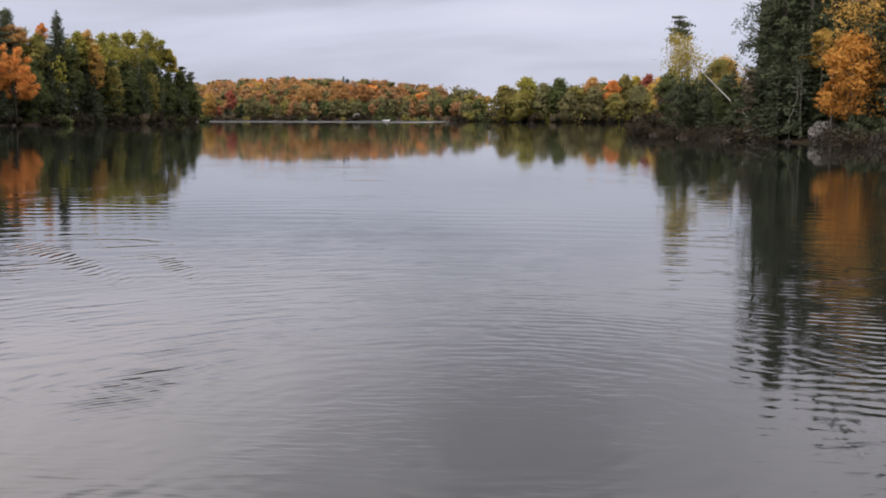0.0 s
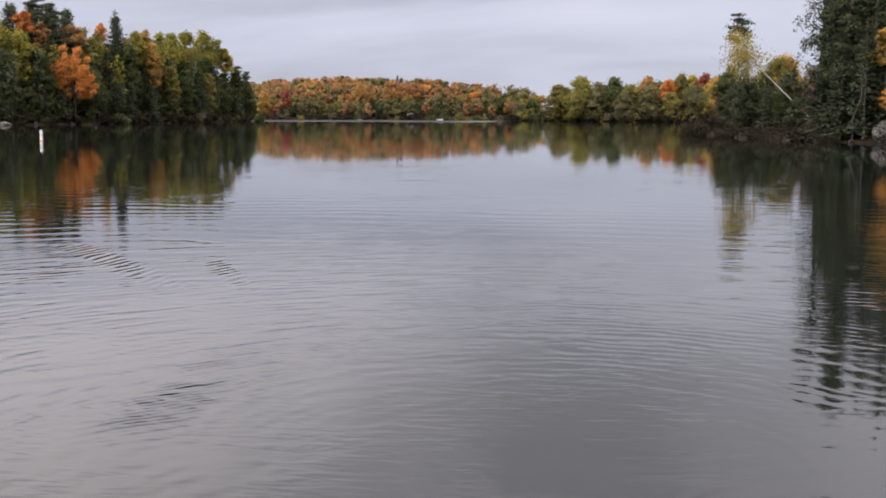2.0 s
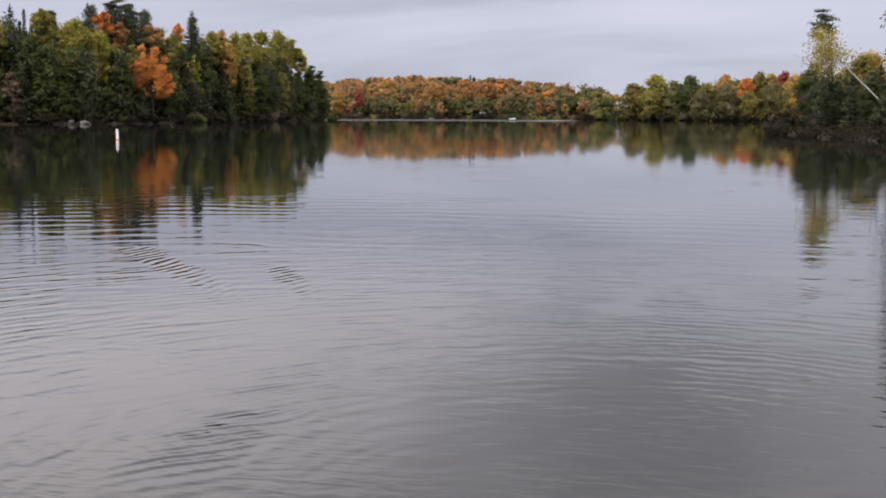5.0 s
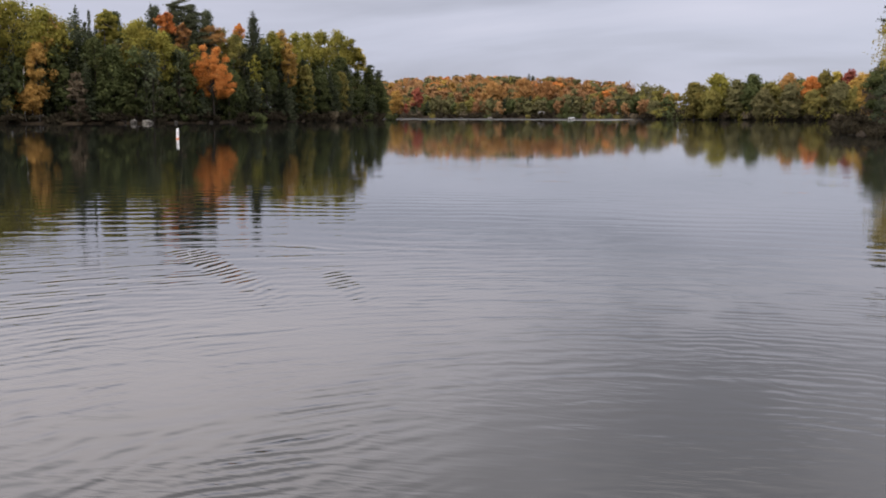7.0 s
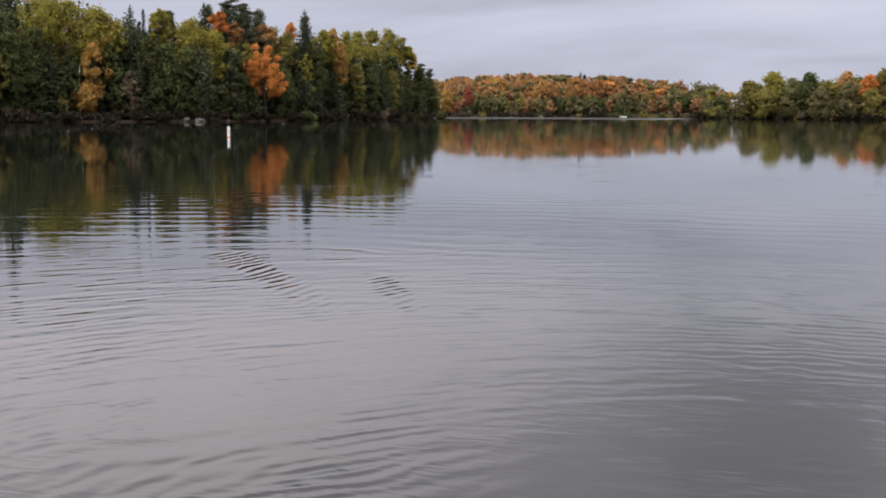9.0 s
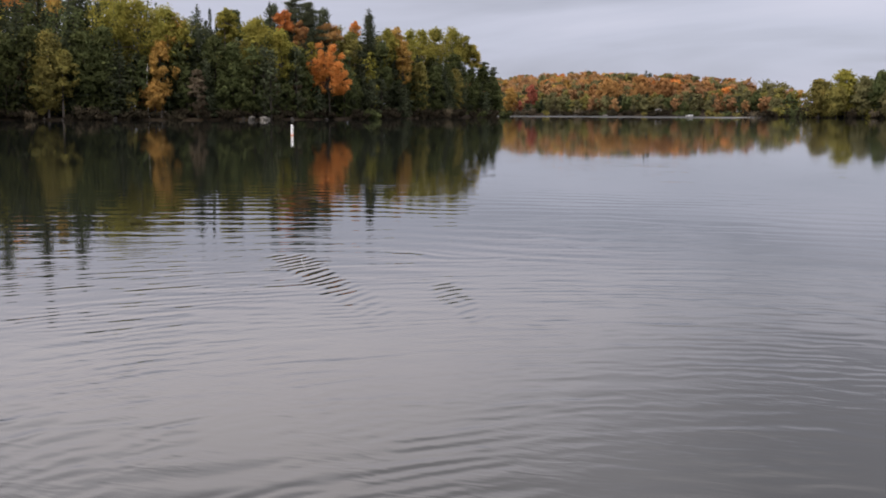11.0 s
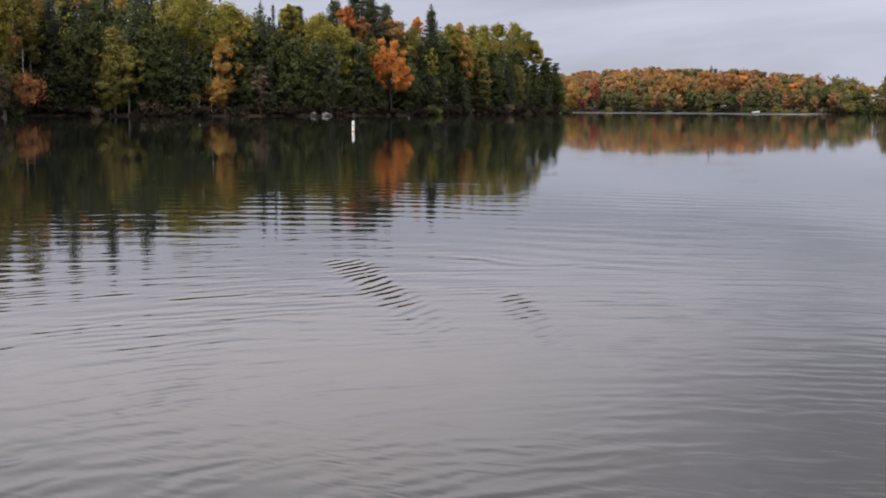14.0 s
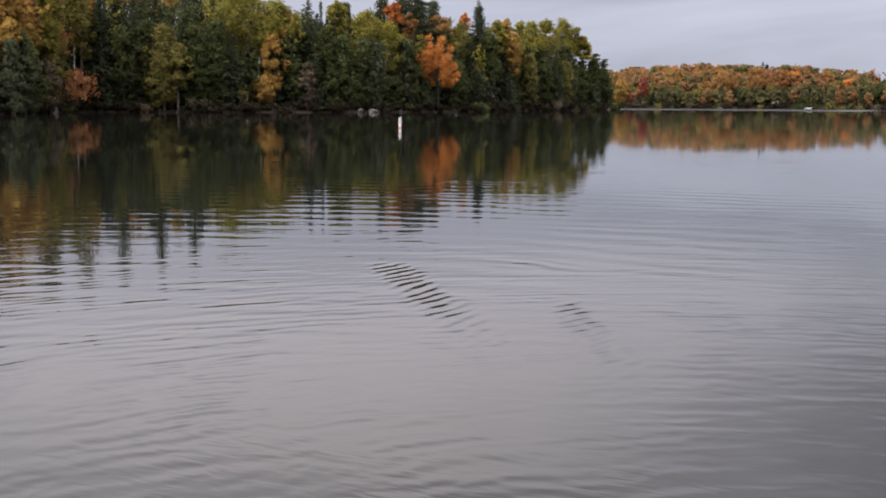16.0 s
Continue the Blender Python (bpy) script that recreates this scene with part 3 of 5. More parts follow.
def make_broadleaf(kind, h, r, base, leaf=0.5, fill=1.0, lean=0.03, most=5200):
    """The meshes of one broadleaf tree: trunk with limbs, and crown."""
    (cv, cf), mid, cn = crown_mesh(h, r, base, leaf, fill, 0.5 if leaf < 0.84 else 0.55, kind == "cedar", most=most, loose=0.6, dark=kind in ("cedar", "green"))
    stem = trunk_points(h * 0.86, lean)
    thick = 0.012 * h + 0.05
    pieces = [tube(stem, thick * np.linspace(1.15, 0.18, len(stem)))]
    for m in mid[:: max(1, len(mid) // (12 if leaf < 0.8 else 5))]:
        z0 = max(m[2] - 0.35 * r - 0.6, base * 0.7)
        k = np.clip(np.searchsorted(stem[:, 2], z0), 1, len(stem) - 1)
        pieces.append(tube(bowed(stem[k], m, 0.12 * r, 4), thick * np.linspace(0.42, 0.1, 4), 5))
    tv, tf = joined(pieces)
    trunk = mesh_object("trunk", tv, tf, BIRCH if kind == "yellow" else STEM if kind in ("cedar", "green") else BARK, smooth=True)
    crown = mesh_object("crown", cv, cf, LEAVES[kind], normals=cn)
    return trunk, crown


def broadleaf(kind, x, y, top, r, base, leaf=0.5, fill=1.0, group="trees along the shore", most=3200):
    z = ground_at(x, y)
    name, words = WORDS[kind]
    root = thing(name, x, y, z, words, "tree", group)
    for ob in make_broadleaf(kind, top - z, r, max(base - z, 0.3), leaf, fill, most=most):
        under(ob, root)
    return root


def make_spruce(h, r, leaf=0.5, start=0.08, ragged=0.25):
    """A spruce: whorls of boughs of pointed needle sprays up a straight trunk, drooping below and lifted at the top."""
    gap = 0.40 + 0.007 * h
    levels = np.arange(start * h, h - 0.3, gap)
    spots, ways, sizes = [], [], []
    turn0 = rng.uniform(0, 6.28)
    for z in levels:
        u = (z - start * h) / (h - start * h)
        reach = r * (0.62 * (1 - u) + 0.38 * (1 - u) ** 0.5) * (0.75 + 0.25 * min(1, u * 6)) * (1 + 0.16 * math.sin(z * 1.4 + turn0)) + 0.12
        boughs = 5 + int(3 * (1 - u))
        turn = rng.uniform(0, 6.28)
        sag = 0.34 - 0.55 * u
        for k in range(boughs):
            a = turn + k * 6.283 / boughs + rng.normal(0, 0.2)
            length = reach * rng.uniform(1 - ragged * 1.5, 1 + ragged)
            n = max(3, int(length / (leaf * 0.25)))
            s = (np.arange(n) + rng.uniform(0.3, 1, n)) / n
            away = np.array([np.cos(a), np.sin(a), 0])
            across = np.array([-np.sin(a), np.cos(a), 0])
            off = rng.normal(0, 0.2, n) * (0.4 + s * 0.6) * length * 0.7
            p = away * (s * length)[:, None] + across * off[:, None]
            p[:, 2] = z - sag * length * s + 0.15 * length * s**2 + rng.normal(0, 0.12, n)
            spots.append(p)
            ways.append(away + across * (np.sign(off) * 0.5)[:, None] + np.array([0, 0, -sag * 0.8]) + rng.normal(0, 0.3, (n, 3)))
            sizes.append(leaf * (1.75 - 0.5 * s) * (0.62 + 0.38 * (1 - u)))
    spots.append(np.column_stack([np.zeros((6, 2)), h - np.linspace(0, 0.9, 6)]))
    ways.append(np.array([0, 0, 1.0]) + rng.normal(0, 0.25, (6, 3)))
    sizes.append(np.full(6, leaf * 0.9))
    at = np.concatenate(spots)
    swell = unit(unit(at * np.array([1, 1, 0]) + 1e-6) * 0.75 + np.array([0, 0, 0.45]) + rng.normal(0, 0.30, at.shape))
    v, f = leaf_cards(at, None, np.concatenate(sizes), 0.42, np.concatenate(ways), swell)
    stem = trunk_points(h, 0.006)
    tv, tf = tube(stem, (0.012 * h + 0.03) * np.linspace(1.1, 0.06, len(stem)))
    return mesh_object("trunk", tv, tf, BARK, smooth=True), mesh_object("crown", v, f, NEEDLES, normals=rounded(swell))


def spruce(x, y, top, r=None, leaf=0.62, group="trees along the shore"):
    z = ground_at(x, y)
    h = top - z
    root = thing("spruce_tree", x, y, z, "dark green spruce tree with drooping boughs", "tree", group)
    for ob in make_spruce(h, r or (1.1 + 0.15 * h), leaf, ragged=0.3):
        under(ob, root)
    return root


def slim_spruce(x, y, top):
    return spruce(x, y, top, 0.6 + 0.05 * top)


def make_pine(h, r, leaf=0.42, start=0.4, dense=1.0):
    """A pine: level plates of needles at uneven heights on a bare lower trunk."""
    stem = trunk_points(h * 0.98, 0.012)
    pieces = [tube(stem, (0.008 * h + 0.03) * np.linspace(1.1, 0.12, len(stem)))]
    spots, normals = [], []
    many = int((14 + h * 1.1) * (1 - start) / 0.6)
    for i in range(many):
        u = (i + rng.uniform(0, 1)) / many
        z = h * (start + (1 - start) * u * 0.97)
        a = rng.uniform(0, 6.28)
        reach = r * (1 - 0.72 * u) * rng.uniform(0.5, 1.15)
        end = np.array([np.cos(a) * reach, np.sin(a) * reach, z + rng.uniform(0.0, 0.25) * reach])
        foot = np.array([np.interp(z, stem[:, 2], stem[:, 0]), np.interp(z, stem[:, 2], stem[:, 1]), z])
        pieces.append(tube(bowed(foot, end, -0.08 * reach, 4), np.linspace(0.07, 0.02, 4), 5))
        for s in (0.55, 0.95):
            n = int(40 * dense * (0.5 + 0.5 * reach) * (0.5 / leaf) ** 2)
            c = foot + (end - foot) * s
            w = rng.normal(size=(n, 3)) * np.array([0.55, 0.55, 0.13]) * (0.45 + 0.45 * reach)
            spots.append(c + w + np.array([0, 0, 0.15]))
            normals.append(np.array([0, 0, 0.4]) + unit(w) * 0.6 + rng.normal(0, 0.45, (n, 3)))
    v, f = leaf_cards(np.concatenate(spots), unit(np.concatenate(normals)), leaf, 0.6)
    tv, tf = joined(pieces)
    return mesh_object("trunk", tv, tf, BARK, smooth=True), mesh_object("crown", v, f, PINE_NEEDLES)


def pine(x, y, top, r=None, group="trees along the shore", start=0.4, dense=1.0, leaf=0.42):
    z = ground_at(x, y)
    h = top - z
    root = thing("pine_tree", x, y, z, "dark pine tree with layered ragged boughs", "tree", group)
    for ob in make_pine(h, r or (0.8 + 0.11 * h), leaf, start, dense):
        under(ob, root)
    return root


def make_shrub(h, r, mat, leaf=0.4):
    """A low bush: many stems from one foot and a ragged dome of leaves."""
    pieces, spots, normals = [], [], []
    for i in range(7):
        a, s = rng.uniform(0, 6.28), rng.uniform(0.3, 1.0)
        end = np.array([np.cos(a) * r * s, np.sin(a) * r * s, h * rng.uniform(0.55, 1.0) * (1.1 - 0.4 * s)])
        pieces.append(tube(bowed((0, 0, -0.2), end, 0.1 * h, 4), np.linspace(0.05, 0.012, 4), 3))
        n = int(np.clip(50 * (0.45 / leaf) ** 2, 22, 46))
        w = unit(rng.normal(size=(n, 3)))
        spots.append(end * rng.uniform(0.35, 1.0, (n, 1)) + w * np.array([0.5, 0.5, 0.35]) * r * 0.75 * rng.uniform(0.5, 1.0, (n, 1)))
        normals.append(w + np.array([0, 0, 0.4]) + rng.normal(0, 0.4, (n, 3)))
    p = np.concatenate(spots)
    p[:, 2] = np.maximum(p[:, 2], 0.08)
    v, f = leaf_cards(p, unit(np.concatenate(normals)), leaf, 0.7)
    tv, tf = joined(pieces)
    return mesh_object("stem", tv, tf, STEM, smooth=True), mesh_object("foliage", v, f, mat)


def fan_maple(x, y, top):
    """A maple leaning out of the dark wood: limbs that spread like fingers, each with its own tufts of leaves."""
    dice = np.random.default_rng(21)
    z = ground_at(x, y)
    h = top - z
    root = thing("maple_tree", x, y, z, "spreading maple with glowing orange leaves before dark evergreens", "tree", "trees along the shore")
    stem = np.array([(0, 0, -0.4), (0.1, 0, 0.15 * h), (0.1, -0.3, 0.36 * h)])
    pieces, spots, ways = [tube(stem, [0.2, 0.17, 0.13], 7)], [], []
    for i in range(24):
        a = -1.7 + 3.4 * (i + dice.uniform(-0.4, 0.4)) / 23
        reach = (0.62 - 0.09 * abs(a)) * h * (0.62 + 0.38 * abs(math.sin(i * 1.9)))
        end = stem[2] + reach * np.array([math.sin(a) * 0.62, dice.uniform(-0.4, 0.2), math.cos(a) * 0.95 + 0.05])
        pieces.append(tube(bowed(stem[2], end, 0.04 * h, 5), np.linspace(0.09, 0.015, 5), 5))
        for u in (0.4, 0.58, 0.76, 0.95):
            c = stem[2] + (end - stem[2]) * u + dice.normal(0, 0.2, 3)
            w = unit(dice.normal(size=(140, 3)))
            spots.append(c + w * dice.uniform(0.2, 1.25, (140, 1)) * np.array([0.9, 0.9, 0.8]) * dice.uniform(0.6, 1.15))
            ways.append(w)
    v, f = joined(pieces)
    under(mesh_object("trunk", v, f, STEM, smooth=True), root)
    at, way = np.concatenate(spots), np.concatenate(ways)
    swell = unit(way * 0.7 + np.array([0, -0.2, 0.35]) + dice.normal(0, 0.3, way.shape))
    v, f = leaf_cards(at, unit(way + dice.normal(0, 0.6, way.shape)), 0.34, 0.7, None, swell)
    under(mesh_object("crown", v, f, LEAVES["orange"], normals=rounded(swell)), root)


# the wooded point across the water
broadleaf("gold", -133.1, 128.7, 14.3, 1.9, 10.0)
broadleaf("lime", -143.4, 144.1, 22.4, 4.6, 10.4)
broadleaf("lime", -150.5, 157.7, 24.6, 4.4, 10.1)
broadleaf("rust", -138.3, 136.7, 18.8, 2.5, 10.9)
broadleaf("rust", -151.0, 162.5, 19.5, 1.6, 12.3)
broadleaf("flame", -148.6, 158.0, 7.6, 4.7, 1.7)
spruce(-147.0, 163.2, 23.5)
spruce(-146.0, 166.6, 24.8)
spruce(-142.4, 166.9, 22.7)
broadleaf("green", -140.2, 167.3, 17.5, 3.9, 0.6)
broadleaf("green", -142.8, 164.0, 15.8, 3.6, 0.6)
spruce(-145.6, 161.8, 13.2)
broadleaf("orange", -151.4, 177.6, 23.1, 3.4, 20.5)
broadleaf("gold", -144.7, 180.1, 23.4, 2.1, 19.9)
broadleaf("olive", -137.0, 168.4, 16.7, 4.0, 1.2)
spruce(-136.0, 173.6, 23.0)
broadleaf("green", -133.1, 173.9, 16.7, 3.7, 0.6)
broadleaf("green", -130.6, 176.6, 17.9, 3.9, 0.6)
spruce(-128.2, 177.6, 14.8)
spruce(-134.8, 180.6, 22.6)
broadleaf("lime", -129.3, 184.8, 23.2, 5.9, 10.8)
broadleaf("lime", -125.4, 188.7, 21.9, 4.8, 9.8)
broadleaf("lime", -122.0, 189.9, 19.1, 2.1, 12.0)
broadleaf("gold", -123.9, 184.5, 15.2, 3.0, 4.0)
broadleaf("gold", -123.6, 182.2, 6.8, 3.3, 2.1)
broadleaf("olive", -126.2, 178.2, 5.0, 1.3, 1.4)
spruce(-120.2, 192.0, 22.3)
slim_spruce(-119.6, 195.7, 21.9)
broadleaf("lime", -118.0, 198.9, 22.2, 2.8, 15.7)
broadleaf("green", -117.0, 192.8, 17.0, 3.8, 0.6)
broadleaf("green", -114.1, 194.6, 15.4, 3.5, 0.6)
spruce(-117.1, 189.8, 12.0)
broadleaf("green", -111.5, 196.0, 11.0, 2.8, 0.6)
broadleaf("green", -114.8, 192.4, 9.6, 2.5, 0.6)
broadleaf("twig", -117.7, 187.6, 9.7, 2.2, 1.0)
broadleaf("lime", -113.0, 202.8, 20.6, 4.5, 11.3)
broadleaf("lime", -110.8, 208.3, 18.4, 4.1, 8.0)
broadleaf("green", -109.4, 211.9, 15.1, 3.1, 6.9)
broadleaf("orange", -113.8, 215.7, 23.0, 2.5, 19.0)
broadleaf("rust", -112.2, 219.9, 21.0, 2.2, 15.6)
spruce(-116.2, 213.8, 24.8, 4.2)
pine(-114.9, 222.5, 26.3, 5.0)
pine(-113.5, 228.0, 26.2, 5.0)
spruce(-111.8, 231.7, 24.4, 4.2)
broadleaf("rust", -110.2, 229.9, 21.0, 3.0, 17.6)
broadleaf("orange", -107.7, 238.8, 22.6, 1.7, 18.6)
broadleaf("olive", -106.6, 233.2, 19.9, 3.1, 9.9)
broadleaf("lime", -107.6, 216.4, 16.3, 1.6, 11.8)
spruce(-106.4, 244.2, 25.8, 5.0)
spruce(-108.3, 221.8, 16.8)
broadleaf("green", -105.0, 226.3, 12.1, 3.0, 0.6)
broadleaf("green", -107.2, 212.8, 10.5, 2.7, 0.6)
spruce(-105.0, 235.5, 15.6)
broadleaf("green", -108.1, 205.7, 7.4, 2.2, 0.6)
broadleaf("green", -109.1, 200.0, 8.4, 2.3, 0.6)
broadleaf("gold", -104.3, 255.6, 22.3, 2.8, 13.2)
broadleaf("lime", -105.2, 251.7, 21.9, 3.3, 11.8)
broadleaf("gold", -103.0, 258.0, 17.1, 2.3, 9.9)
broadleaf("green", -103.9, 245.2, 18.1, 3.2, 6.3)
broadleaf("lime", -104.6, 273.5, 22.8, 3.9, 13.9)
broadleaf("lime", -104.0, 282.9, 23.7, 3.7, 14.3)
broadleaf("lime", -103.1, 294.1, 24.9, 4.4, 14.7)
broadleaf("lime", -101.5, 300.2, 22.7, 2.9, 15.7)
broadleaf("yellow", -100.2, 303.5, 20.3, 2.8, 13.8)
broadleaf("green", -102.0, 275.1, 16.5, 3.9, 1.6)
broadleaf("green", -100.9, 289.6, 17.8, 4.1, 1.6)
spruce(-102.3, 254.7, 11.8)
broadleaf("green", -101.3, 262.3, 11.4, 2.8, 0.6)
broadleaf("olive", -99.9, 280.4, 10.9, 2.7, 1.2)
broadleaf("green", -99.6, 300.5, 14.1, 3.3, 0.6)
pine(-98.6, 308.5, 16.0)
pine(-97.3, 313.1, 14.4)
broadleaf("green", -98.2, 307.0, 15.0, 2.8, 0.6)
broadleaf("green", -96.6, 310.5, 12.6, 2.6, 0.5)
broadleaf("green", -96.4, 313.5, 10.2, 2.4, 0.5)
broadleaf("cedar", -97.0, 316.5, 7.6, 2.2, 0.5)
broadleaf("cedar", -99.6, 291.0, 15.6, 3.0, 0.6)
broadleaf("green", -99.2, 279.0, 14.6, 3.0, 0.6)
broadleaf("olive", -99.0, 284.5, 13.4, 2.8, 0.6)
broadleaf("green", -99.8, 270.5, 13.8, 3.0, 0.6)
broadleaf("olive", -100.4, 262.0, 14.2, 2.9, 0.6)
spruce(-97.9, 303.5, 10.0)
broadleaf("green", -96.2, 312.0, 10.5, 2.7, 0.6)
broadleaf("cedar", -131.6, 127.6, 11.5, 2.6, 0.5)
broadleaf("cedar", -132.6, 130.6, 12.5, 2.7, 0.5)
broadleaf("green", -134.2, 133.6, 11.0, 2.5, 0.5)
broadleaf("cedar", -161.4, 169.3, 29.0, 4.0, 1.5)
broadleaf("cedar", -159.4, 162.7, 29.2, 3.9, 1.5)
broadleaf("cedar", -158.5, 172.0, 28.1, 3.6, 1.5)
broadleaf("cedar", -147.0, 144.0, 24.4, 3.1, 1.5)
broadleaf("cedar", -149.0, 177.9, 26.1, 3.5, 1.5)
broadleaf("cedar", -145.3, 181.0, 26.3, 3.5, 1.5)
broadleaf("olive", -163.5, 164.3, 33.7, 4.0, 12.0)
broadleaf("olive", -162.6, 173.6, 34.9, 4.1, 12.0)
broadleaf("cedar", -155.9, 177.2, 33.9, 4.1, 3.0)
broadleaf("cedar", -150.2, 182.1, 33.2, 3.6, 3.0)
broadleaf("cedar", -146.4, 187.8, 31.5, 3.6, 3.0)
broadleaf("gold", -135.0, 130.3, 20.7, 2.8, 11.4)
broadleaf("lime", -143.1, 145.2, 19.8, 3.1, 9.0)
broadleaf("gold", -151.0, 163.8, 23.7, 2.7, 13.4)
broadleaf("olive", -136.3, 133.8, 13.3, 2.5, 4.6)
broadleaf("twig", -142.4, 144.9, 9.9, 2.7, 1.5)
broadleaf("rust", -147.9, 153.3, 16.8, 2.4, 9.9)
broadleaf("green", -122.4, 209.6, 20.2, 3.7, 9.3)
broadleaf("lime", -119.8, 212.3, 19.9, 3.5, 9.4)
broadleaf("cedar", -118.8, 217.5, 21.9, 3.8, 5.9)
broadleaf("cedar", -117.3, 223.7, 22.8, 3.8, 5.9)
broadleaf("green", -115.8, 229.7, 23.2, 3.9, 9.9)
broadleaf("cedar", -113.6, 232.5, 22.3, 3.7, 6.1)
broadleaf("olive", -111.8, 238.4, 21.4, 3.7, 10.1)
broadleaf("green", -111.0, 245.5, 20.9, 3.6, 8.9)
broadleaf("cedar", -109.2, 255.5, 20.4, 3.7, 6.4)
broadleaf("green", -106.9, 288.2, 20.6, 5.3, 6.9)
broadleaf("green", -105.5, 302.8, 21.7, 5.6, 7.2)
fan_maple(-104.0, 217.2, 16.8)
broadleaf("olive", -134.6, 169.4, 12.8, 2.9, 4.6)
broadleaf("olive", -136.9, 166.8, 11.2, 2.6, 1.5)
broadleaf("gold", -124.9, 190.5, 21.0, 3.5, 10.4)
broadleaf("lime", -133.2, 183.2, 24.8, 5.2, 14.6)
broadleaf("lime", -104.0, 264.3, 22.4, 3.3, 8.7)
broadleaf("gold", -102.1, 254.5, 19.3, 2.8, 8.4)
broadleaf("green", -105.7, 256.0, 19.2, 3.1, 7.1)
broadleaf("olive", -148.2, 159.3, 21.5, 2.8, 9.5)
broadleaf("olive", -144.0, 147.9, 13.8, 2.1, 1.9)
broadleaf("olive", -143.6, 147.5, 22.2, 3.6, 10.9)
broadleaf("orange", -144.1, 148.5, 21.3, 2.1, 16.2)
broadleaf("gold", -137.2, 136.7, 15.4, 2.2, 11.2)
broadleaf("cedar", -120.5, 223.6, 26.0, 3.4, 10.3)
broadleaf("cedar", -119.0, 228.9, 26.6, 3.4, 10.5)
broadleaf("cedar", -117.5, 234.3, 26.8, 3.5, 10.6)
broadleaf("cedar", -115.2, 237.6, 26.0, 3.4, 10.7)
broadleaf("cedar", -107.6, 247.2, 25.3, 3.2, 7.0)
broadleaf("green", -123.0, 210.7, 23.4, 3.1, 9.9)
broadleaf("cedar", -127.4, 197.8, 20.7, 2.7, 6.1)

# the near wooded bank
spruce(23.7, 109.5, 17.5, 2.2, 0.36, "trees of the near bank")
spruce(24.9, 113.4, 16.2, 2.4, 0.36, "trees of the near bank")
spruce(25.3, 109.1, 21, None, 0.36, "trees of the near bank")
spruce(29.3, 115.3, 24, None, 0.36, "trees of the near bank")
spruce(29.9, 110.0, 25, None, 0.36, "trees of the near bank")
spruce(25.2, 102.9, 10.8, None, 0.36, "trees of the near bank")
spruce(23.5, 104.4, 8.4, None, 0.36, "trees of the near bank")
spruce(22.2, 106.7, 6.9, None, 0.36, "trees of the near bank")
broadleaf("lime", 27.6, 120.9, 16.2, 2.3, 9.3, 0.26, 1.0, "trees of the near bank", 5200)
broadleaf("amber", 27.7, 96.1, 9.3, 3.1, 2.2, 0.26, 1.0, "trees of the near bank", 5200)
broadleaf("gold", 30.0, 98.6, 16.0, 4.4, 6.0, 0.26, 1.0, "trees of the near bank", 5200)
spruce(33.0, 101.0, 24, None, 0.36, "trees of the near bank")
spruce(32.0, 97.5, 22, None, 0.36, "trees of the near bank")
broadleaf("cedar", 34.0, 98.0, 21.0, 3.2, 1.0, 0.26, 1.0, "trees of the near bank", 5200)
broadleaf("gold", 27.0, 103.4, 10.1, 1.7, 6.5, 0.26, 1.0, "trees of the near bank", 5200)
broadleaf("amber", 26.8, 98.4, 6.6, 1.3, 3.2, 0.26, 1.0, "trees of the near bank", 5200)
pine(17.7, 129.8, 13.6, 1.4, "trees of the near bank", 0.76, 0.6, 0.26)
broadleaf("green", 18.4, 140.8, 8.5, 2.1, 2.4, 0.26, 1.0, "trees of the near bank", 5200)
spruce(20.4, 132.4, 7.5, None, 0.36, "trees of the near bank")
broadleaf("olive", 25.2, 147.9, 9.7, 2.7, 4.3, 0.26, 1.0, "trees of the near bank", 5200)
broadleaf("twig", 19.4, 134.6, 6.1, 1.8, 1.7, 0.26, 1.0, "trees of the near bank", 5200)
spruce(20.7, 126.3, 5.3, None, 0.36, "trees of the near bank")
broadleaf("green", 21.5, 120.1, 5.7, 1.6, 1.8, 0.26, 1.0, "trees of the near bank", 5200)
spruce(22.6, 121.9, 7.6, None, 0.36, "trees of the near bank")
broadleaf("flame", 21.2, 158.6, 6.0, 1.3, 2.0, 0.26, 1.0, "trees of the near bank", 5200)
broadleaf("gold", 24.5, 198.5, 9.1, 2.3, 2.4, 0.26, 1.0, "trees of the near bank", 5200)
broadleaf("cedar", 18.9, 131.7, 8.1, 2.1, 1.1, 0.26, 1.0, "trees of the near bank", 5200)
broadleaf("cedar", 20.9, 129.3, 7.5, 2.0, 1.1, 0.26, 1.0, "trees of the near bank", 5200)
broadleaf("cedar", 22.3, 125.0, 7.0, 1.8, 1.1, 0.26, 1.0, "trees of the near bank", 5200)
broadleaf("twig", 18.6, 145.8, 8.0, 2.0, 2.4, 0.26, 1.0, "trees of the near bank", 5200)
broadleaf("gold", 26.4, 149.7, 10.0, 3.3, 5.0, 0.26, 1.0, "trees of the near bank", 5200)
broadleaf("cedar", 23.6, 110.7, 14.2, 2.0, 1.0, 0.26, 1.0, "trees of the near bank", 5200)
broadleaf("cedar", 25.0, 111.2, 15.9, 2.4, 1.0, 0.26, 1.0, "trees of the near bank", 5200)
broadleaf("cedar", 26.8, 109.8, 15.2, 2.3, 0.8, 0.26, 1.0, "trees of the near bank", 5200)
broadleaf("cedar", 28.4, 108.3, 13.4, 2.1, 0.8, 0.26, 1.0, "trees of the near bank", 5200)
broadleaf("twig", 21.4, 106.9, 6.9, 1.2, 0.8, 0.26, 1.0, "trees of the near bank", 5200)
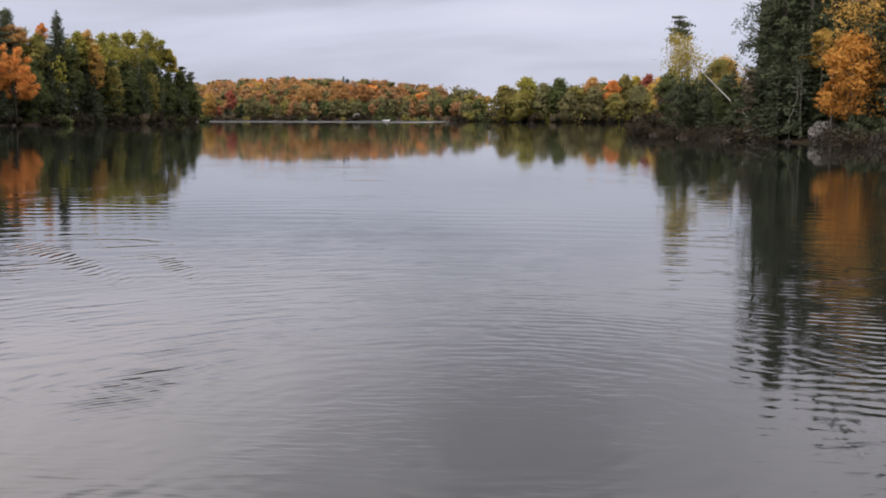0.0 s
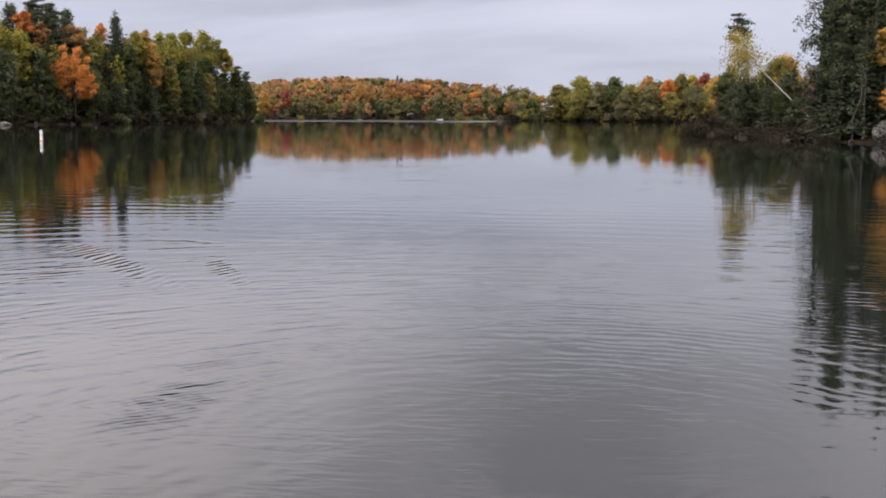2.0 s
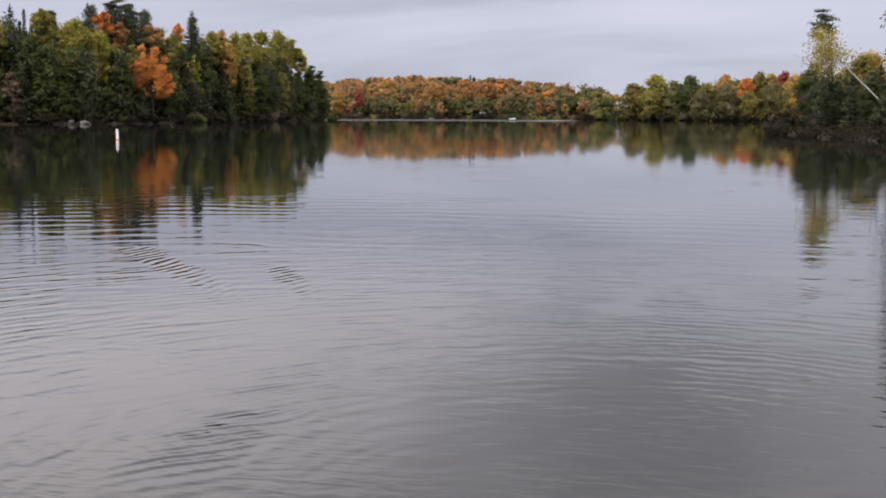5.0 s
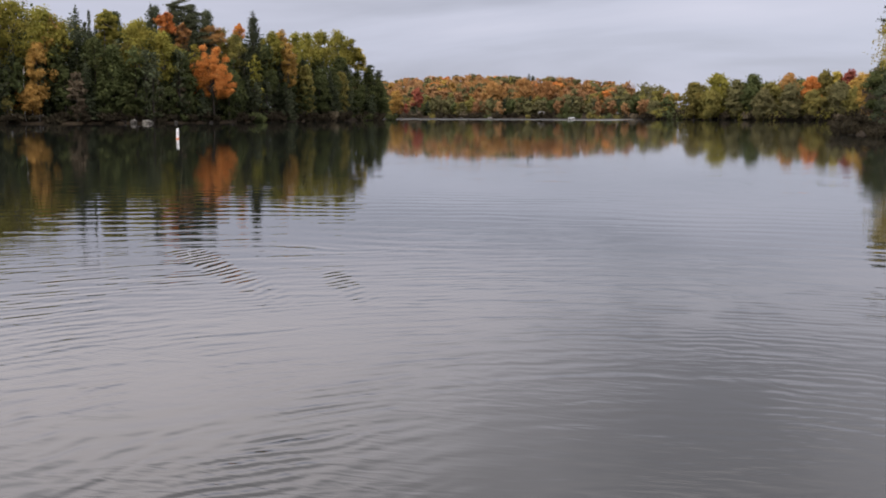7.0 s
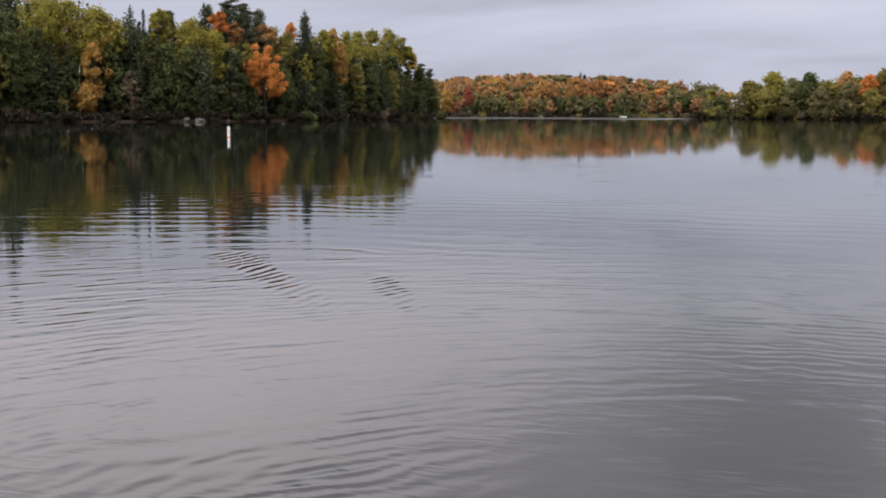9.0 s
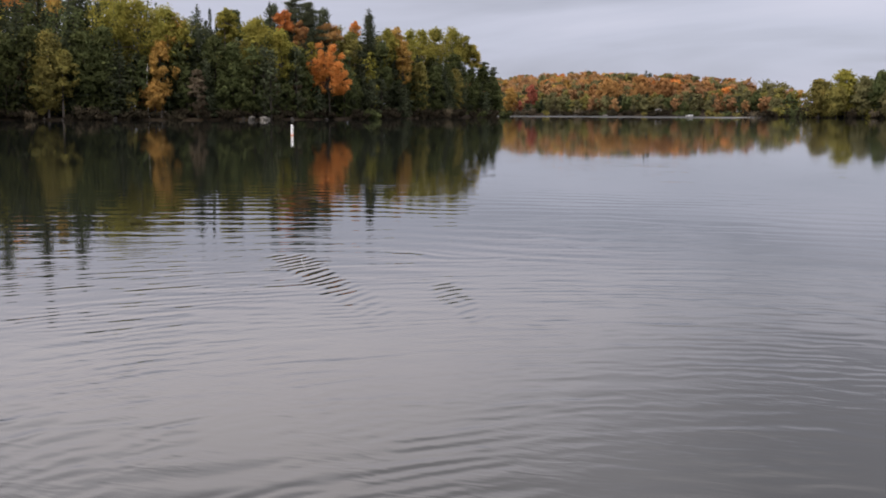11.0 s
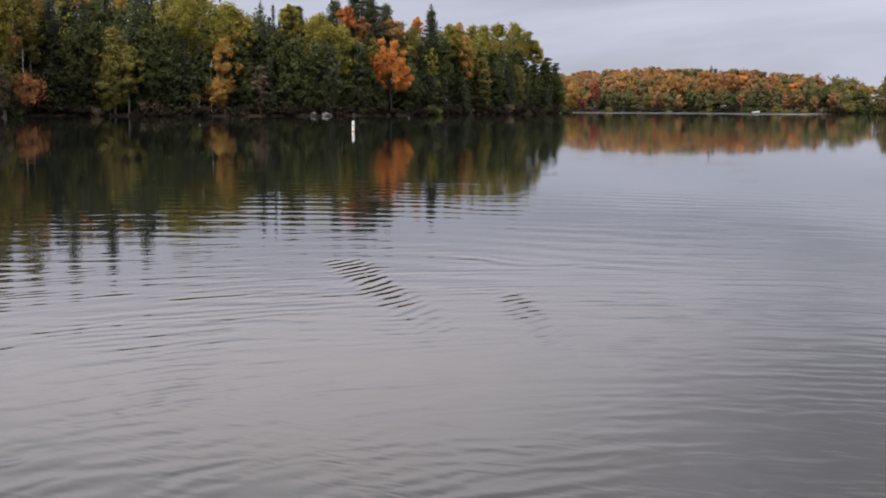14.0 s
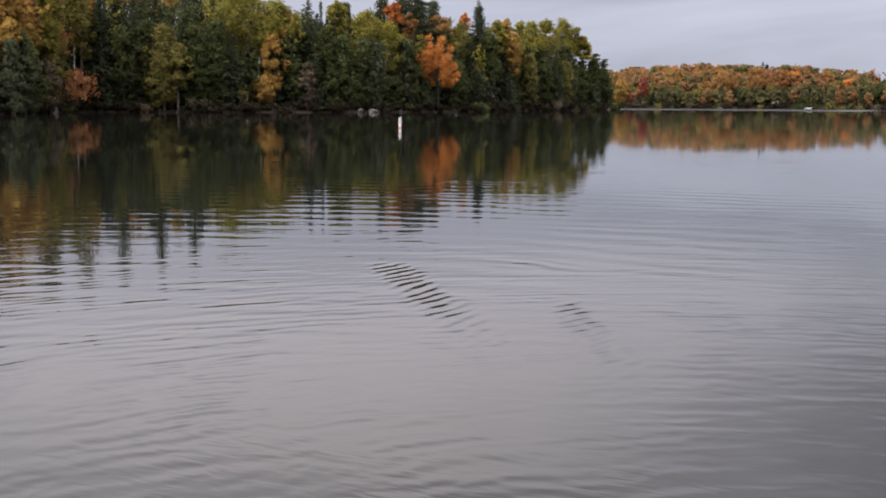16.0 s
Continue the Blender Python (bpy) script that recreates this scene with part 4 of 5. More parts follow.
spruce(25.0, 112.4, 20, 2.5, 0.36, "trees of the near bank")
spruce(25.9, 110.0, 23, None, 0.36, "trees of the near bank")
spruce(26.9, 106.7, 25, None, 0.36, "trees of the near bank")
spruce(30.8, 113.9, 29, None, 0.36, "trees of the near bank")
spruce(32.7, 113.4, 30, None, 0.36, "trees of the near bank")
spruce(34.5, 112.8, 30, None, 0.36, "trees of the near bank")
broadleaf("cedar", 17.1, 126.9, 7.0, 1.6, 0.7, 0.26, 1.0, "trees of the near bank", 5200)
broadleaf("cedar", 20.9, 111.0, 4.2, 1.3, 0.4, 0.26, 1.0, "trees of the near bank", 5200)
broadleaf("rust", 18.8, 148.8, 6.5, 1.4, 1.6, 0.26, 1.0, "trees of the near bank", 5200)

broadleaf("cedar", 23.0, 112.0, 23.0, 2.7, 6.5, 0.26, 1.0, "trees of the near bank", 5200)
broadleaf("cedar", 24.6, 107.6, 27.0, 2.6, 0.8, 0.32, 1.0, "trees of the near bank", 10000)
# low cedars added to stand in for the dark shade beneath the crowns
broadleaf("cedar", 28.6, 97.8, 4.2, 1.8, 0.4, 0.26, 1.0, "trees of the near bank", 2500)
broadleaf("cedar", 30.2, 95.2, 4.4, 1.8, 0.4, 0.26, 1.0, "trees of the near bank", 2500)
broadleaf("cedar", 27.9, 95.0, 2.6, 1.2, 0.3, 0.26, 1.0, "trees of the near bank", 1800)
broadleaf("cedar", 27.2, 103.4, 5.2, 1.5, 0.5, 0.26, 1.0, "trees of the near bank", 2500)

# the wood round the bay
broadleaf("olive", -7.4, 384.9, 13.0, 5.0, 1.0, 0.85, 0.85, "trees round the bay")
broadleaf("lime", 0.3, 388.0, 15.6, 5.8, 1.0, 0.85, 0.85, "trees round the bay")
broadleaf("hazy_sage", 6.2, 384.0, 13.3, 4.5, 1.0, 0.85, 0.85, "trees round the bay")
broadleaf("green", 11.6, 384.8, 15.1, 6.0, 1.0, 0.85, 0.85, "trees round the bay")
broadleaf("olive", 17.7, 379.6, 12.5, 4.9, 1.0, 0.85, 0.85, "trees round the bay")
broadleaf("rust", 23.1, 381.3, 15.6, 4.5, 1.0, 0.85, 0.85, "trees round the bay")
broadleaf("hazy_sage", 23.2, 375.3, 11.8, 4.9, 1.0, 0.85, 0.85, "trees round the bay")
broadleaf("orange", 29.7, 378.8, 14.4, 3.8, 1.0, 0.85, 0.85, "trees round the bay")
broadleaf("olive", 34.0, 382.5, 16.6, 4.0, 1.0, 0.85, 0.85, "trees round the bay")
broadleaf("yellow", 38.0, 384.1, 16.5, 3.5, 1.0, 0.85, 0.85, "trees round the bay")
broadleaf("crimson", 41.8, 381.7, 16.6, 3.8, 1.0, 0.85, 0.85, "trees round the bay")
broadleaf("hazy_sage", 37.9, 374.1, 12.3, 5.4, 1.0, 0.85, 0.85, "trees round the bay")
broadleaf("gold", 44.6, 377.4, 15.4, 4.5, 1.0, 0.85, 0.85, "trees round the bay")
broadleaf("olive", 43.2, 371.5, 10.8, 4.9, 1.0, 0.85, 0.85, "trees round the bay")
broadleaf("hazy_sage", 14.9, 375.7, 9.9, 4.4, 1.0, 0.85, 0.85, "trees round the bay")
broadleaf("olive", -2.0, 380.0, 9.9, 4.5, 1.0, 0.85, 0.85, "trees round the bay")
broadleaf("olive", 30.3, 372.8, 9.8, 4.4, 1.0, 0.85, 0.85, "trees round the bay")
broadleaf("hazy_sage", 47.3, 375.0, 13.7, 4.9, 1.0, 0.85, 0.85, "trees round the bay")
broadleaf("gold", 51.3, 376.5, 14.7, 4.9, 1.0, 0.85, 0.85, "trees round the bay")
broadleaf("hazy_sage", 59.2, 379.4, 15.7, 6.0, 1.0, 0.85, 0.85, "trees round the bay")
broadleaf("crimson", -110.5, 405.2, 11.3, 2.6, 4.6, 0.85, 0.85, "trees round the bay")
broadleaf("crimson", -113.5, 400.2, 5.4, 1.3, 1.9, 0.85, 0.85, "trees round the bay")
broadleaf("rust", -65.3, 435.1, 14.3, 4.6, 6.5, 0.85, 0.85, "trees round the bay")
broadleaf("rust", -73.9, 431.7, 15.1, 5.0, 5.3, 0.85, 0.85, "trees round the bay")
broadleaf("rust", -85.5, 427.5, 14.1, 5.0, 5.2, 0.85, 0.85, "trees round the bay")
broadleaf("gold", -117.0, 399.2, 10.2, 3.0, 1.9, 0.85, 0.85, "trees round the bay")
spruce(-73.4, 439.9, 17.8, 2.2)

# ---------------------------------------------------------------- woods behind, in copies of a few trees
POOL = {}


LEAF, MOST = {"far": 0.9, "mid": 0.72, "front": 0.44, "near": 0.34}, {"far": 440, "mid": 700, "front": 1700, "near": 2000}


def planted(kind, x, y, top, group, size="mid"):
    """A copy of one of a few trees of that kind, at its own height and turn."""
    z = ground_at(x, y)
    h = max(top - z, 1.5)
    store = POOL.setdefault((kind, size, int(h / 9)), [])
    small = size == "far"
    name, words = WORDS.get(kind, ("", ""))
    if len(store) < (3 if small else 2):
        if kind == "spruce":
            root = spruce(x, y, z + h, leaf={"far": 0.95, "mid": 1.0, "front": 0.62, "near": 0.5}[size], group=group)
        elif kind == "pine":
            root = pine(x, y, z + h, group=group)
        else:
            slender = rng.uniform(0.18, 0.25) if not small else rng.uniform(0.38, 0.50)
            root = broadleaf(kind, x, y, z + h, h * slender, z + h * rng.uniform(0.05, 0.12) if small or kind == "cedar" else z + h * rng.uniform(0.08, 0.16), LEAF[size], 0.8, group, MOST[size])
        store.append((root, h))
        return root
    root, h0 = store[rng.integers(len(store))]
    return copy_thing(root, Matrix.LocRotScale((x, y, z), Euler((0, 0, rng.uniform(0, 6.28))), (h / h0,) * 3))


def belt(a, b, depth, count, heights, kinds, group, size="mid"):
    """Trees scattered over a strip behind the line from a to b, taller towards its back."""
    a, b = np.array(a, float), np.array(b, float)
    e = b - a
    back = np.array([-e[1], e[0]]) / np.linalg.norm(e)
    names, weights = list(kinds), np.array(list(kinds.values()), float)
    for i in range(count):
        u, w = (i + rng.uniform(0, 1)) / count, rng.uniform(0, 1)
        p = a + e * u + back * (w * depth)
        if shore_distance(p)[0] < 0.3:
            continue
        h = (heights[0] + (heights[1] - heights[0]) * u) * (0.72 + 0.28 * w) * (rng.uniform(0.93, 1.0) if size == "far" else rng.uniform(0.86, 1.0))
        kind = names[rng.choice(len(names), p=weights / weights.sum())]
        planted(kind, p[0], p[1], ground_at(*p) + h, group, size)


DARK = {"spruce": 2, "cedar": 3, "green": 4, "lime": 1.0, "olive": 1.0}
SHADE = {"spruce": 1.5, "cedar": 6, "green": 5, "twig": 0.5}
WOOD = "trees of the wooded point"
belt((-131, 126), (-150, 158), 7, 30, (12, 15), SHADE, WOOD, "front")
belt((-133, 129), (-152, 160), 30, 54, (38, 35), {"lime": 2, "gold": 1.5, "olive": 4, "rust": 1.5, "cedar": 2, "spruce": 1}, WOOD)
belt((-150, 158), (-122, 183), 6, 24, (16, 14), SHADE, WOOD, "front")
belt((-150, 160), (-122, 184), 26, 42, (31, 25), DARK, WOOD)
belt((-162, 166), (-132, 193), 12, 26, (15, 14), SHADE, WOOD, "front")
belt((-122, 183), (-106, 200), 6, 18, (13, 12), SHADE, WOOD, "front")
belt((-122, 184), (-106, 200), 26, 27, (22, 21), DARK, WOOD)
belt((-107, 200), (-102, 230), 6, 18, (10, 11), SHADE, WOOD, "front")
belt((-106, 200), (-101, 230), 26, 24, (20, 21), DARK, WOOD)
belt((-102, 228), (-98, 268), 7, 20, (12, 12), SHADE, WOOD, "front")
belt((-102, 232), (-98, 268), 28, 30, (22, 21), {"green": 3, "spruce": 4, "lime": 2}, WOOD)
belt((-99, 266), (-94, 304), 7, 22, (12, 10), SHADE, WOOD, "front")
belt((-99, 268), (-95, 292), 20, 18, (19, 14), {"green": 3, "spruce": 4, "olive": 1}, WOOD)
# the muted leaf kinds carry the far slope's haze in their colour
HILL = {"hazy_russet": 10, "rust": 5, "orange": 1, "gold": 0.7, "hazy_sage": 7, "olive": 1.5, "spruce": 0.3}
EDGE = {"hazy_sage": 7, "olive": 2, "green": 2, "hazy_russet": 3, "spruce": 1}
SLOPE = "trees of the far hillside"
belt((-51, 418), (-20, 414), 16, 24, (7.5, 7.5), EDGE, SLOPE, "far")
belt((-40, 434), (-16, 428), 16, 16, (11.5, 10), {"gold": 2, "hazy_sage": 4, "olive": 2, "hazy_russet": 2}, SLOPE, "far")
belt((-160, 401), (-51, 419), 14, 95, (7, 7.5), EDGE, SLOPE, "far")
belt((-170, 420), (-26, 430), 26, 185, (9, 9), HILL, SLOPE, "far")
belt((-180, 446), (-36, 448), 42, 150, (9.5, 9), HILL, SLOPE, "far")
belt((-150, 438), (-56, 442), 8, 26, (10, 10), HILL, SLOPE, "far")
BAY = "trees round the bay"
belt((-2, 392), (75, 368), 20, 76, (13, 15), {"green": 6, "hazy_sage": 3, "olive": 3, "lime": 0.6, "gold": 0.7, "cedar": 1, "hazy_russet": 1.5}, BAY, "far")
BANK = "trees of the near bank"
belt((25, 103), (21.5, 112), -3, 9, (7, 4.5), {"spruce": 2, "cedar": 4, "green": 1}, BANK, "near")
belt((33, 106), (25, 117), -12, 16, (26, 18), {"spruce": 5, "cedar": 3, "lime": 1}, BANK, "near")
belt((35, 104), (30, 116), -8, 10, (28, 26), {"spruce": 3, "cedar": 3, "gold": 1}, BANK, "near")
belt((17, 122), (22, 160), -16, 22, (6.5, 6), {"spruce": 1, "cedar": 3, "green": 3, "gold": 1, "twig": 1}, BANK)
belt((22, 160), (40, 215), -16, 20, (7, 9), {"spruce": 1, "cedar": 2, "green": 3, "gold": 2, "olive": 2}, BANK)

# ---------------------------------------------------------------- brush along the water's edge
# near-black leaf colours hold the shade of the canopy above the bank
SHADED_BRUSH = foliage("shaded_brush_leaves", [(0.020, 0.017, 0.012), (0.032, 0.027, 0.018), (0.052, 0.041, 0.026)], thin=0.2)
SHRUBS = {}


def shrub(x, y, h, kind, label, leaf=0.45):
    z = max(ground_at(x, y) - 0.05, -0.35)
    key = (kind, leaf)
    store = SHRUBS.setdefault(key, [])
    if len(store) < 3:
        root = thing("shrub", x, y, z, label, "shrub", "brush along the shore")
        for ob in make_shrub(h, h * rng.uniform(0.75, 1.0), SHADED_BRUSH if kind == "brush" else LEAVES[kind], leaf):
            under(ob, root)
        store.append((root, h))
        return root
    root, h0 = store[rng.integers(3)]
    return copy_thing(root, Matrix.LocRotScale((x, y, z), Euler((0, 0, rng.uniform(0, 6.28))), (h / h0,) * 3))


def hedge(a, b, count, depth, lo, hi, kinds, leaf=0.45, over=1.4):
    a, b = np.array(a, float), np.array(b, float)
    e = b - a
    back = np.array([-e[1], e[0]]) / np.linalg.norm(e)
    names, weights = list(kinds), np.array(list(kinds.values()), float)
    for i in range(count):
        p = a + e * (i + rng.uniform(0, 1)) / count + back * (rng.uniform(-0.1, 1) * depth - over * np.sign(depth))
        if np.hypot(p[0] - 26.0, p[1] - 98.2) < 4.4:
            continue
        kind = names[rng.choice(len(names), p=weights / weights.sum())]
        words = {"brush": "leafy brush overhanging the water, canopy shade put into its dark colour", "twig": "thin brown half bare shoreline shrub", "cedar": "dark green cedar shrub at the water's edge", "green": "dark green leafy shrub at the water's edge"}.get(kind, "small shrub with autumn leaves by the water")
        shrub(p[0], p[1], rng.uniform(lo, hi), kind, words, leaf)


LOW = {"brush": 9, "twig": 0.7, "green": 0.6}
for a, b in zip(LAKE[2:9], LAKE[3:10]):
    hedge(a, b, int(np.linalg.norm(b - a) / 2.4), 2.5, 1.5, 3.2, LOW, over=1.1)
for a, b in zip(LAKE[14:18], LAKE[15:19]):
    hedge(b, a, int(np.linalg.norm(b - a) / 3.2), -2.5, 1.8, 3.2, {"brush": 5, "olive": 2, "twig": 2, "green": 2}, 0.7)
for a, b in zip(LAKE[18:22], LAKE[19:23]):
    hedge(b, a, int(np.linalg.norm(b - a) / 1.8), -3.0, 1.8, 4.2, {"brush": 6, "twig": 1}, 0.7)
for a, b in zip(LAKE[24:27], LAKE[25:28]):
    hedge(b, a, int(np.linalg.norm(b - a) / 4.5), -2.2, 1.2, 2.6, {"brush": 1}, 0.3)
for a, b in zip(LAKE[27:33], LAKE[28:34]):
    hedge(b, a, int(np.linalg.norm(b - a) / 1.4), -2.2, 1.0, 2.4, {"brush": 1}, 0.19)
for a, b in zip(LAKE[18:22], LAKE[19:23]):
    hedge(b, a, int(np.linalg.norm(b - a) / 2.2), -7.0, 3.0, 5.5, {"olive": 3, "green": 4, "lime": 1, "rust": 1, "twig": 1}, 0.75)


# ---------------------------------------------------------------- single things
def part(name, bm, mat, parent, label="", smooth=False):
    me = bpy.data.meshes.new(name)
    if smooth:
        for f in bm.faces:
            f.smooth = True
    bm.to_mesh(me)
    bm.free()
    me.materials.append(mat)
    return under(new(name, me), parent, label)


def lathe(profile, sides=20):
    """A turned body from (radius, height) pairs."""
    bm = bmesh.new()
    rings = [[bm.verts.new((r * math.cos(k * 2 * math.pi / sides), r * math.sin(k * 2 * math.pi / sides), z)) for k in range(sides)] for r, z in profile]
    for lo, hi in zip(rings, rings[1:]):
        for k in range(sides):
            bm.faces.new((lo[k], lo[(k + 1) % sides], hi[(k + 1) % sides], hi[k]))
    bm.faces.new(rings[-1])
    bm.faces.new(rings[0][::-1])
    return bm


def box(x0, x1, y0, y1, z0, z1, bevel=0.0):
    bm = bmesh.new()
    bmesh.ops.create_cube(bm, size=1, matrix=Matrix.LocRotScale(((x0 + x1) / 2, (y0 + y1) / 2, (z0 + z1) / 2), None, (x1 - x0, y1 - y0, z1 - z0)))
    if bevel:
        bmesh.ops.bevel(bm, geom=bm.edges[:], offset=bevel, segments=2, affect="EDGES")
    return bm


def leaning_birch():
    """The birch that leans out from the bank, its thin crown over the water."""
    root = thing("leaning_birch", 22.0, 117.4, 0, "leaning white birch with a sparse yellow crown over the water", "tree", "trees of the near bank")
    line = np.array([(2.5, -0.1, 1.1), (-0.5, -0.4, 3.9), (-2.7, -0.7, 6.0), (-5.0, -1.1, 8.3), (-5.8, -1.1, 9.5), (-6.2, -1.2, 10.6)])
    pieces, spots, normals = [tube(line, [0.08, 0.072, 0.062, 0.05, 0.035, 0.02], 8)], [], []
    for i in range(46):
        u = rng.uniform(0, 1)
        foot = line[3] * (1 - u) + line[5] * u
        a = rng.uniform(0, 6.28)
        reach = rng.uniform(0.8, 3.0) * (1 - 0.55 * u)
        end = foot + np.array([math.cos(a) * reach * 0.95 - 0.4, math.sin(a) * reach, rng.uniform(-3.2, 0.5)])
        pieces.append(tube(bowed(foot, end, 0.25, 4), np.linspace(0.045, 0.01, 4), 4))
        n = rng.integers(46, 92)
        w = rng.normal(size=(n, 3)) * np.array([0.42, 0.42, 0.40])
        spots.append(foot + (end - foot) * rng.uniform(0.4, 1.05, (n, 1)) + w)
        normals.append(rng.normal(size=(n, 3)) + np.array([0, 0, 0.5]))
    v, f = joined(pieces)
    under(mesh_object("trunk", v, f, BIRCH, smooth=True), root)
    v, f = leaf_cards(np.concatenate(spots), unit(np.concatenate(normals)), 0.20)
    under(mesh_object("crown", v, f, LEAVES["straw"]), root)


leaning_birch()


def buoy():
    root = thing("marker_buoy", -45.2, 88.2, 0, "white cylindrical marker buoy with dark marks floating on the lake", "buoy", turn=0.4, scale=0.86)
    part("float", lathe([(0.14, -0.5), (0.155, -0.05), (0.155, 0.06), (0.14, 0.09)]), BUOY_ORANGE, root, "faded red base ring", True)
    part("body", lathe([(0.13, 0.07), (0.135, 0.11), (0.135, 0.98), (0.12, 1.03), (0.06, 1.05)]), WHITE, root, "white plastic cylinder", True)
    part("band", lathe([(0.138, 0.90), (0.140, 0.91), (0.140, 0.94), (0.138, 0.95)]), BUOY_DARK, root, "thin dark upper band")
    bm = bmesh.new()
    bmesh.ops.create_circle(bm, cap_ends=False, radius=0.10, segments=24)
    inner = bmesh.ops.create_circle(bm, cap_ends=False, radius=0.075, segments=24)["verts"]
    bm.verts.ensure_lookup_table()
    for k in range(24):
        bm.faces.new((bm.verts[k], bm.verts[(k + 1) % 24], bm.verts[24 + (k + 1) % 24], bm.verts[24 + k]))
    for v in bm.verts:
        a, b = v.co.x, v.co.y
        turn = a / 0.138 - 1.6
        v.co = (0.142 * math.cos(turn), 0.142 * math.sin(turn), 0.62 + b)
    part("mark", bm, BUOY_DARK, root, "dark ring mark")


buoy()


def rock(x, y, w, h, label, seed, name="boulder"):
    """A weathered boulder, set a little into the ground."""
    bm = bmesh.new()
    bmesh.ops.create_icosphere(bm, subdivisions=4 if w > 1.5 else 3, radius=1)
    dice = random.Random(seed)
    cuts = [Vector((dice.gauss(0, 1), dice.gauss(0, 1), dice.gauss(0.3, 0.8))).normalized() for i in range(9)]
    off = Vector((seed * 3.1, seed * 1.7, seed * 0.9))
    for v in bm.verts:
        p = v.co.copy()
        k = 1 + 0.30 * noise.noise(p * 1.1 + off) + 0.16 * noise.noise(p * 2.6 + off) + 0.09 * noise.noise(p * 6 + off) + 0.05 * noise.noise(p * 13 + off)
        q = p * k
        for c in cuts:
            over = q.dot(c) - 0.68
            if over > 0:
                q -= c * over * 0.85
        v.co = Vector((q.x * w * 0.6, q.y * w * 0.5, q.z * h * 0.68))
    me = bpy.data.meshes.new(name)
    bm.to_mesh(me)
    bm.free()
    me.materials.append(ROCK if w > 1.5 else DARK_ROCK)
    ob = new(name, me)
    ob.matrix_world = pose(x, y, max(ground_at(x, y), -0.1) + h * 0.32, 0, 0, seed * 77)
    return tagged(ob, label, "rock", "rocks along the shore")


rock(26.6, 100.2, 3.2, 2.0, "large pale granite boulder at the water's edge", 1)
rock(28.1, 101.2, 1.3, 0.8, "pale granite boulder on the bank", 2)
rock(27.0, 94.2, 0.9, 0.5, "small pale stone at the waterline", 3)
rock(28.2, 90.0, 1.3, 0.7, "grey stone at the waterline", 4)
rock(-107.6, 195.4, 1.9, 1.0, "pale granite boulder under the dark trees", 5)
rock(-109.6, 194.0, 1.6, 0.8, "grey stone at the waterline", 6)


def stones(a, b, count, lo, hi):
    a, b = np.array(a, float), np.array(b, float)
    for i in range(count):
        p = a + (b - a) * (i + rng.uniform(0.1, 0.9)) / count
        s = rng.uniform(lo, hi)
        rock(p[0] + rng.normal(0, 0.4), p[1] + rng.normal(0, 0.4), s, s * rng.uniform(0.45, 0.7), "grey granite stone along the waterline", 10 + i + 7 * count)


for a, b in zip(LAKE[3:9], LAKE[4:10]):
    stones(a, b, 2, 0.5, 1.1)
stones((-110, 405), (-60, 415), 4, 1.0, 1.8)
stones((0, 386), (46, 368), 7, 0.9, 1.7)
stones((17, 118), (24, 101), 6, 0.3, 0.6)


def dead_log(points, radius, label, twigs=4, name="fallen_log", mat=None):
    pts = np.array(points, float)
    base = pts[0].copy()
    root = thing(name, *base, label, "log")
    pts = pts - base
    v, f = tube(pts, np.linspace(radius, radius * 0.35, len(pts)), 7)
    under(mesh_object("stem", v, f, mat or DRIFT, smooth=True), root)
    for i in range(twigs):
        u = rng.uniform(0.3, 0.95)
        k = u * (len(pts) - 1)
        foot = pts[int(k)] + (pts[min(int(k) + 1, len(pts) - 1)] - pts[int(k)]) * (k % 1)
        end = foot + rng.normal(0, 0.5, 3) + np.array([0, 0, 0.5])
        v, f = tube(bowed(foot, end, 0.1, 4), radius * np.linspace(0.35, 0.08, 4), 5)
        under(mesh_object("branch", v, f, mat or DRIFT, smooth=True), root)


dead_log([(22.4, 105.2, 1.5), (21.0, 106.2, 0.9), (19.4, 107.4, 0.0)], 0.08, "pale fallen log reaching into the water", 4)
dead_log([(23.2, 103.4, 0.9), (21.6, 104.4, 0.5), (20.2, 105.0, -0.05)], 0.05, "grey driftwood branch at the waterline", 5)
dead_log([(24.2, 102.6, 0.2), (24.0, 102.0, 2.0), (24.6, 101.7, 4.0), (24.5, 101.6, 6.0)], 0.06, "bare grey dead trunk among the spruces", 7, "dead_tree")
dead_log([(25.2, 102.4, 0.4), (24.9, 101.8, 3.0), (24.9, 101.5, 5.4), (24.5, 101.4, 6.8)], 0.05, "bare grey dead trunk among the spruces", 7, "dead_tree")
dead_log([(-151.2, 158.0, 0.5), (-151.4, 158.2, 7.0), (-151.0, 158.0, 13.5), (-151.2, 158.0, 17.0)], 0.16, "slender white birch trunk at the wood's edge", 5, "birch_tree", BIRCH)
dead_log([(-148.0, 157.6, 0.5), (-148.3, 157.6, 6.0), (-148.1, 157.4, 12.0)], 0.13, "slender white birch trunk at the wood's edge", 5, "birch_tree", BIRCH)
dead_log([(-125.2, 182.2, 0.4), (-125.4, 182.0, 5.0), (-125.0, 182.0, 10.5)], 0.13, "slender pale birch trunk at the wood's edge", 5, "birch_tree", BIRCH)


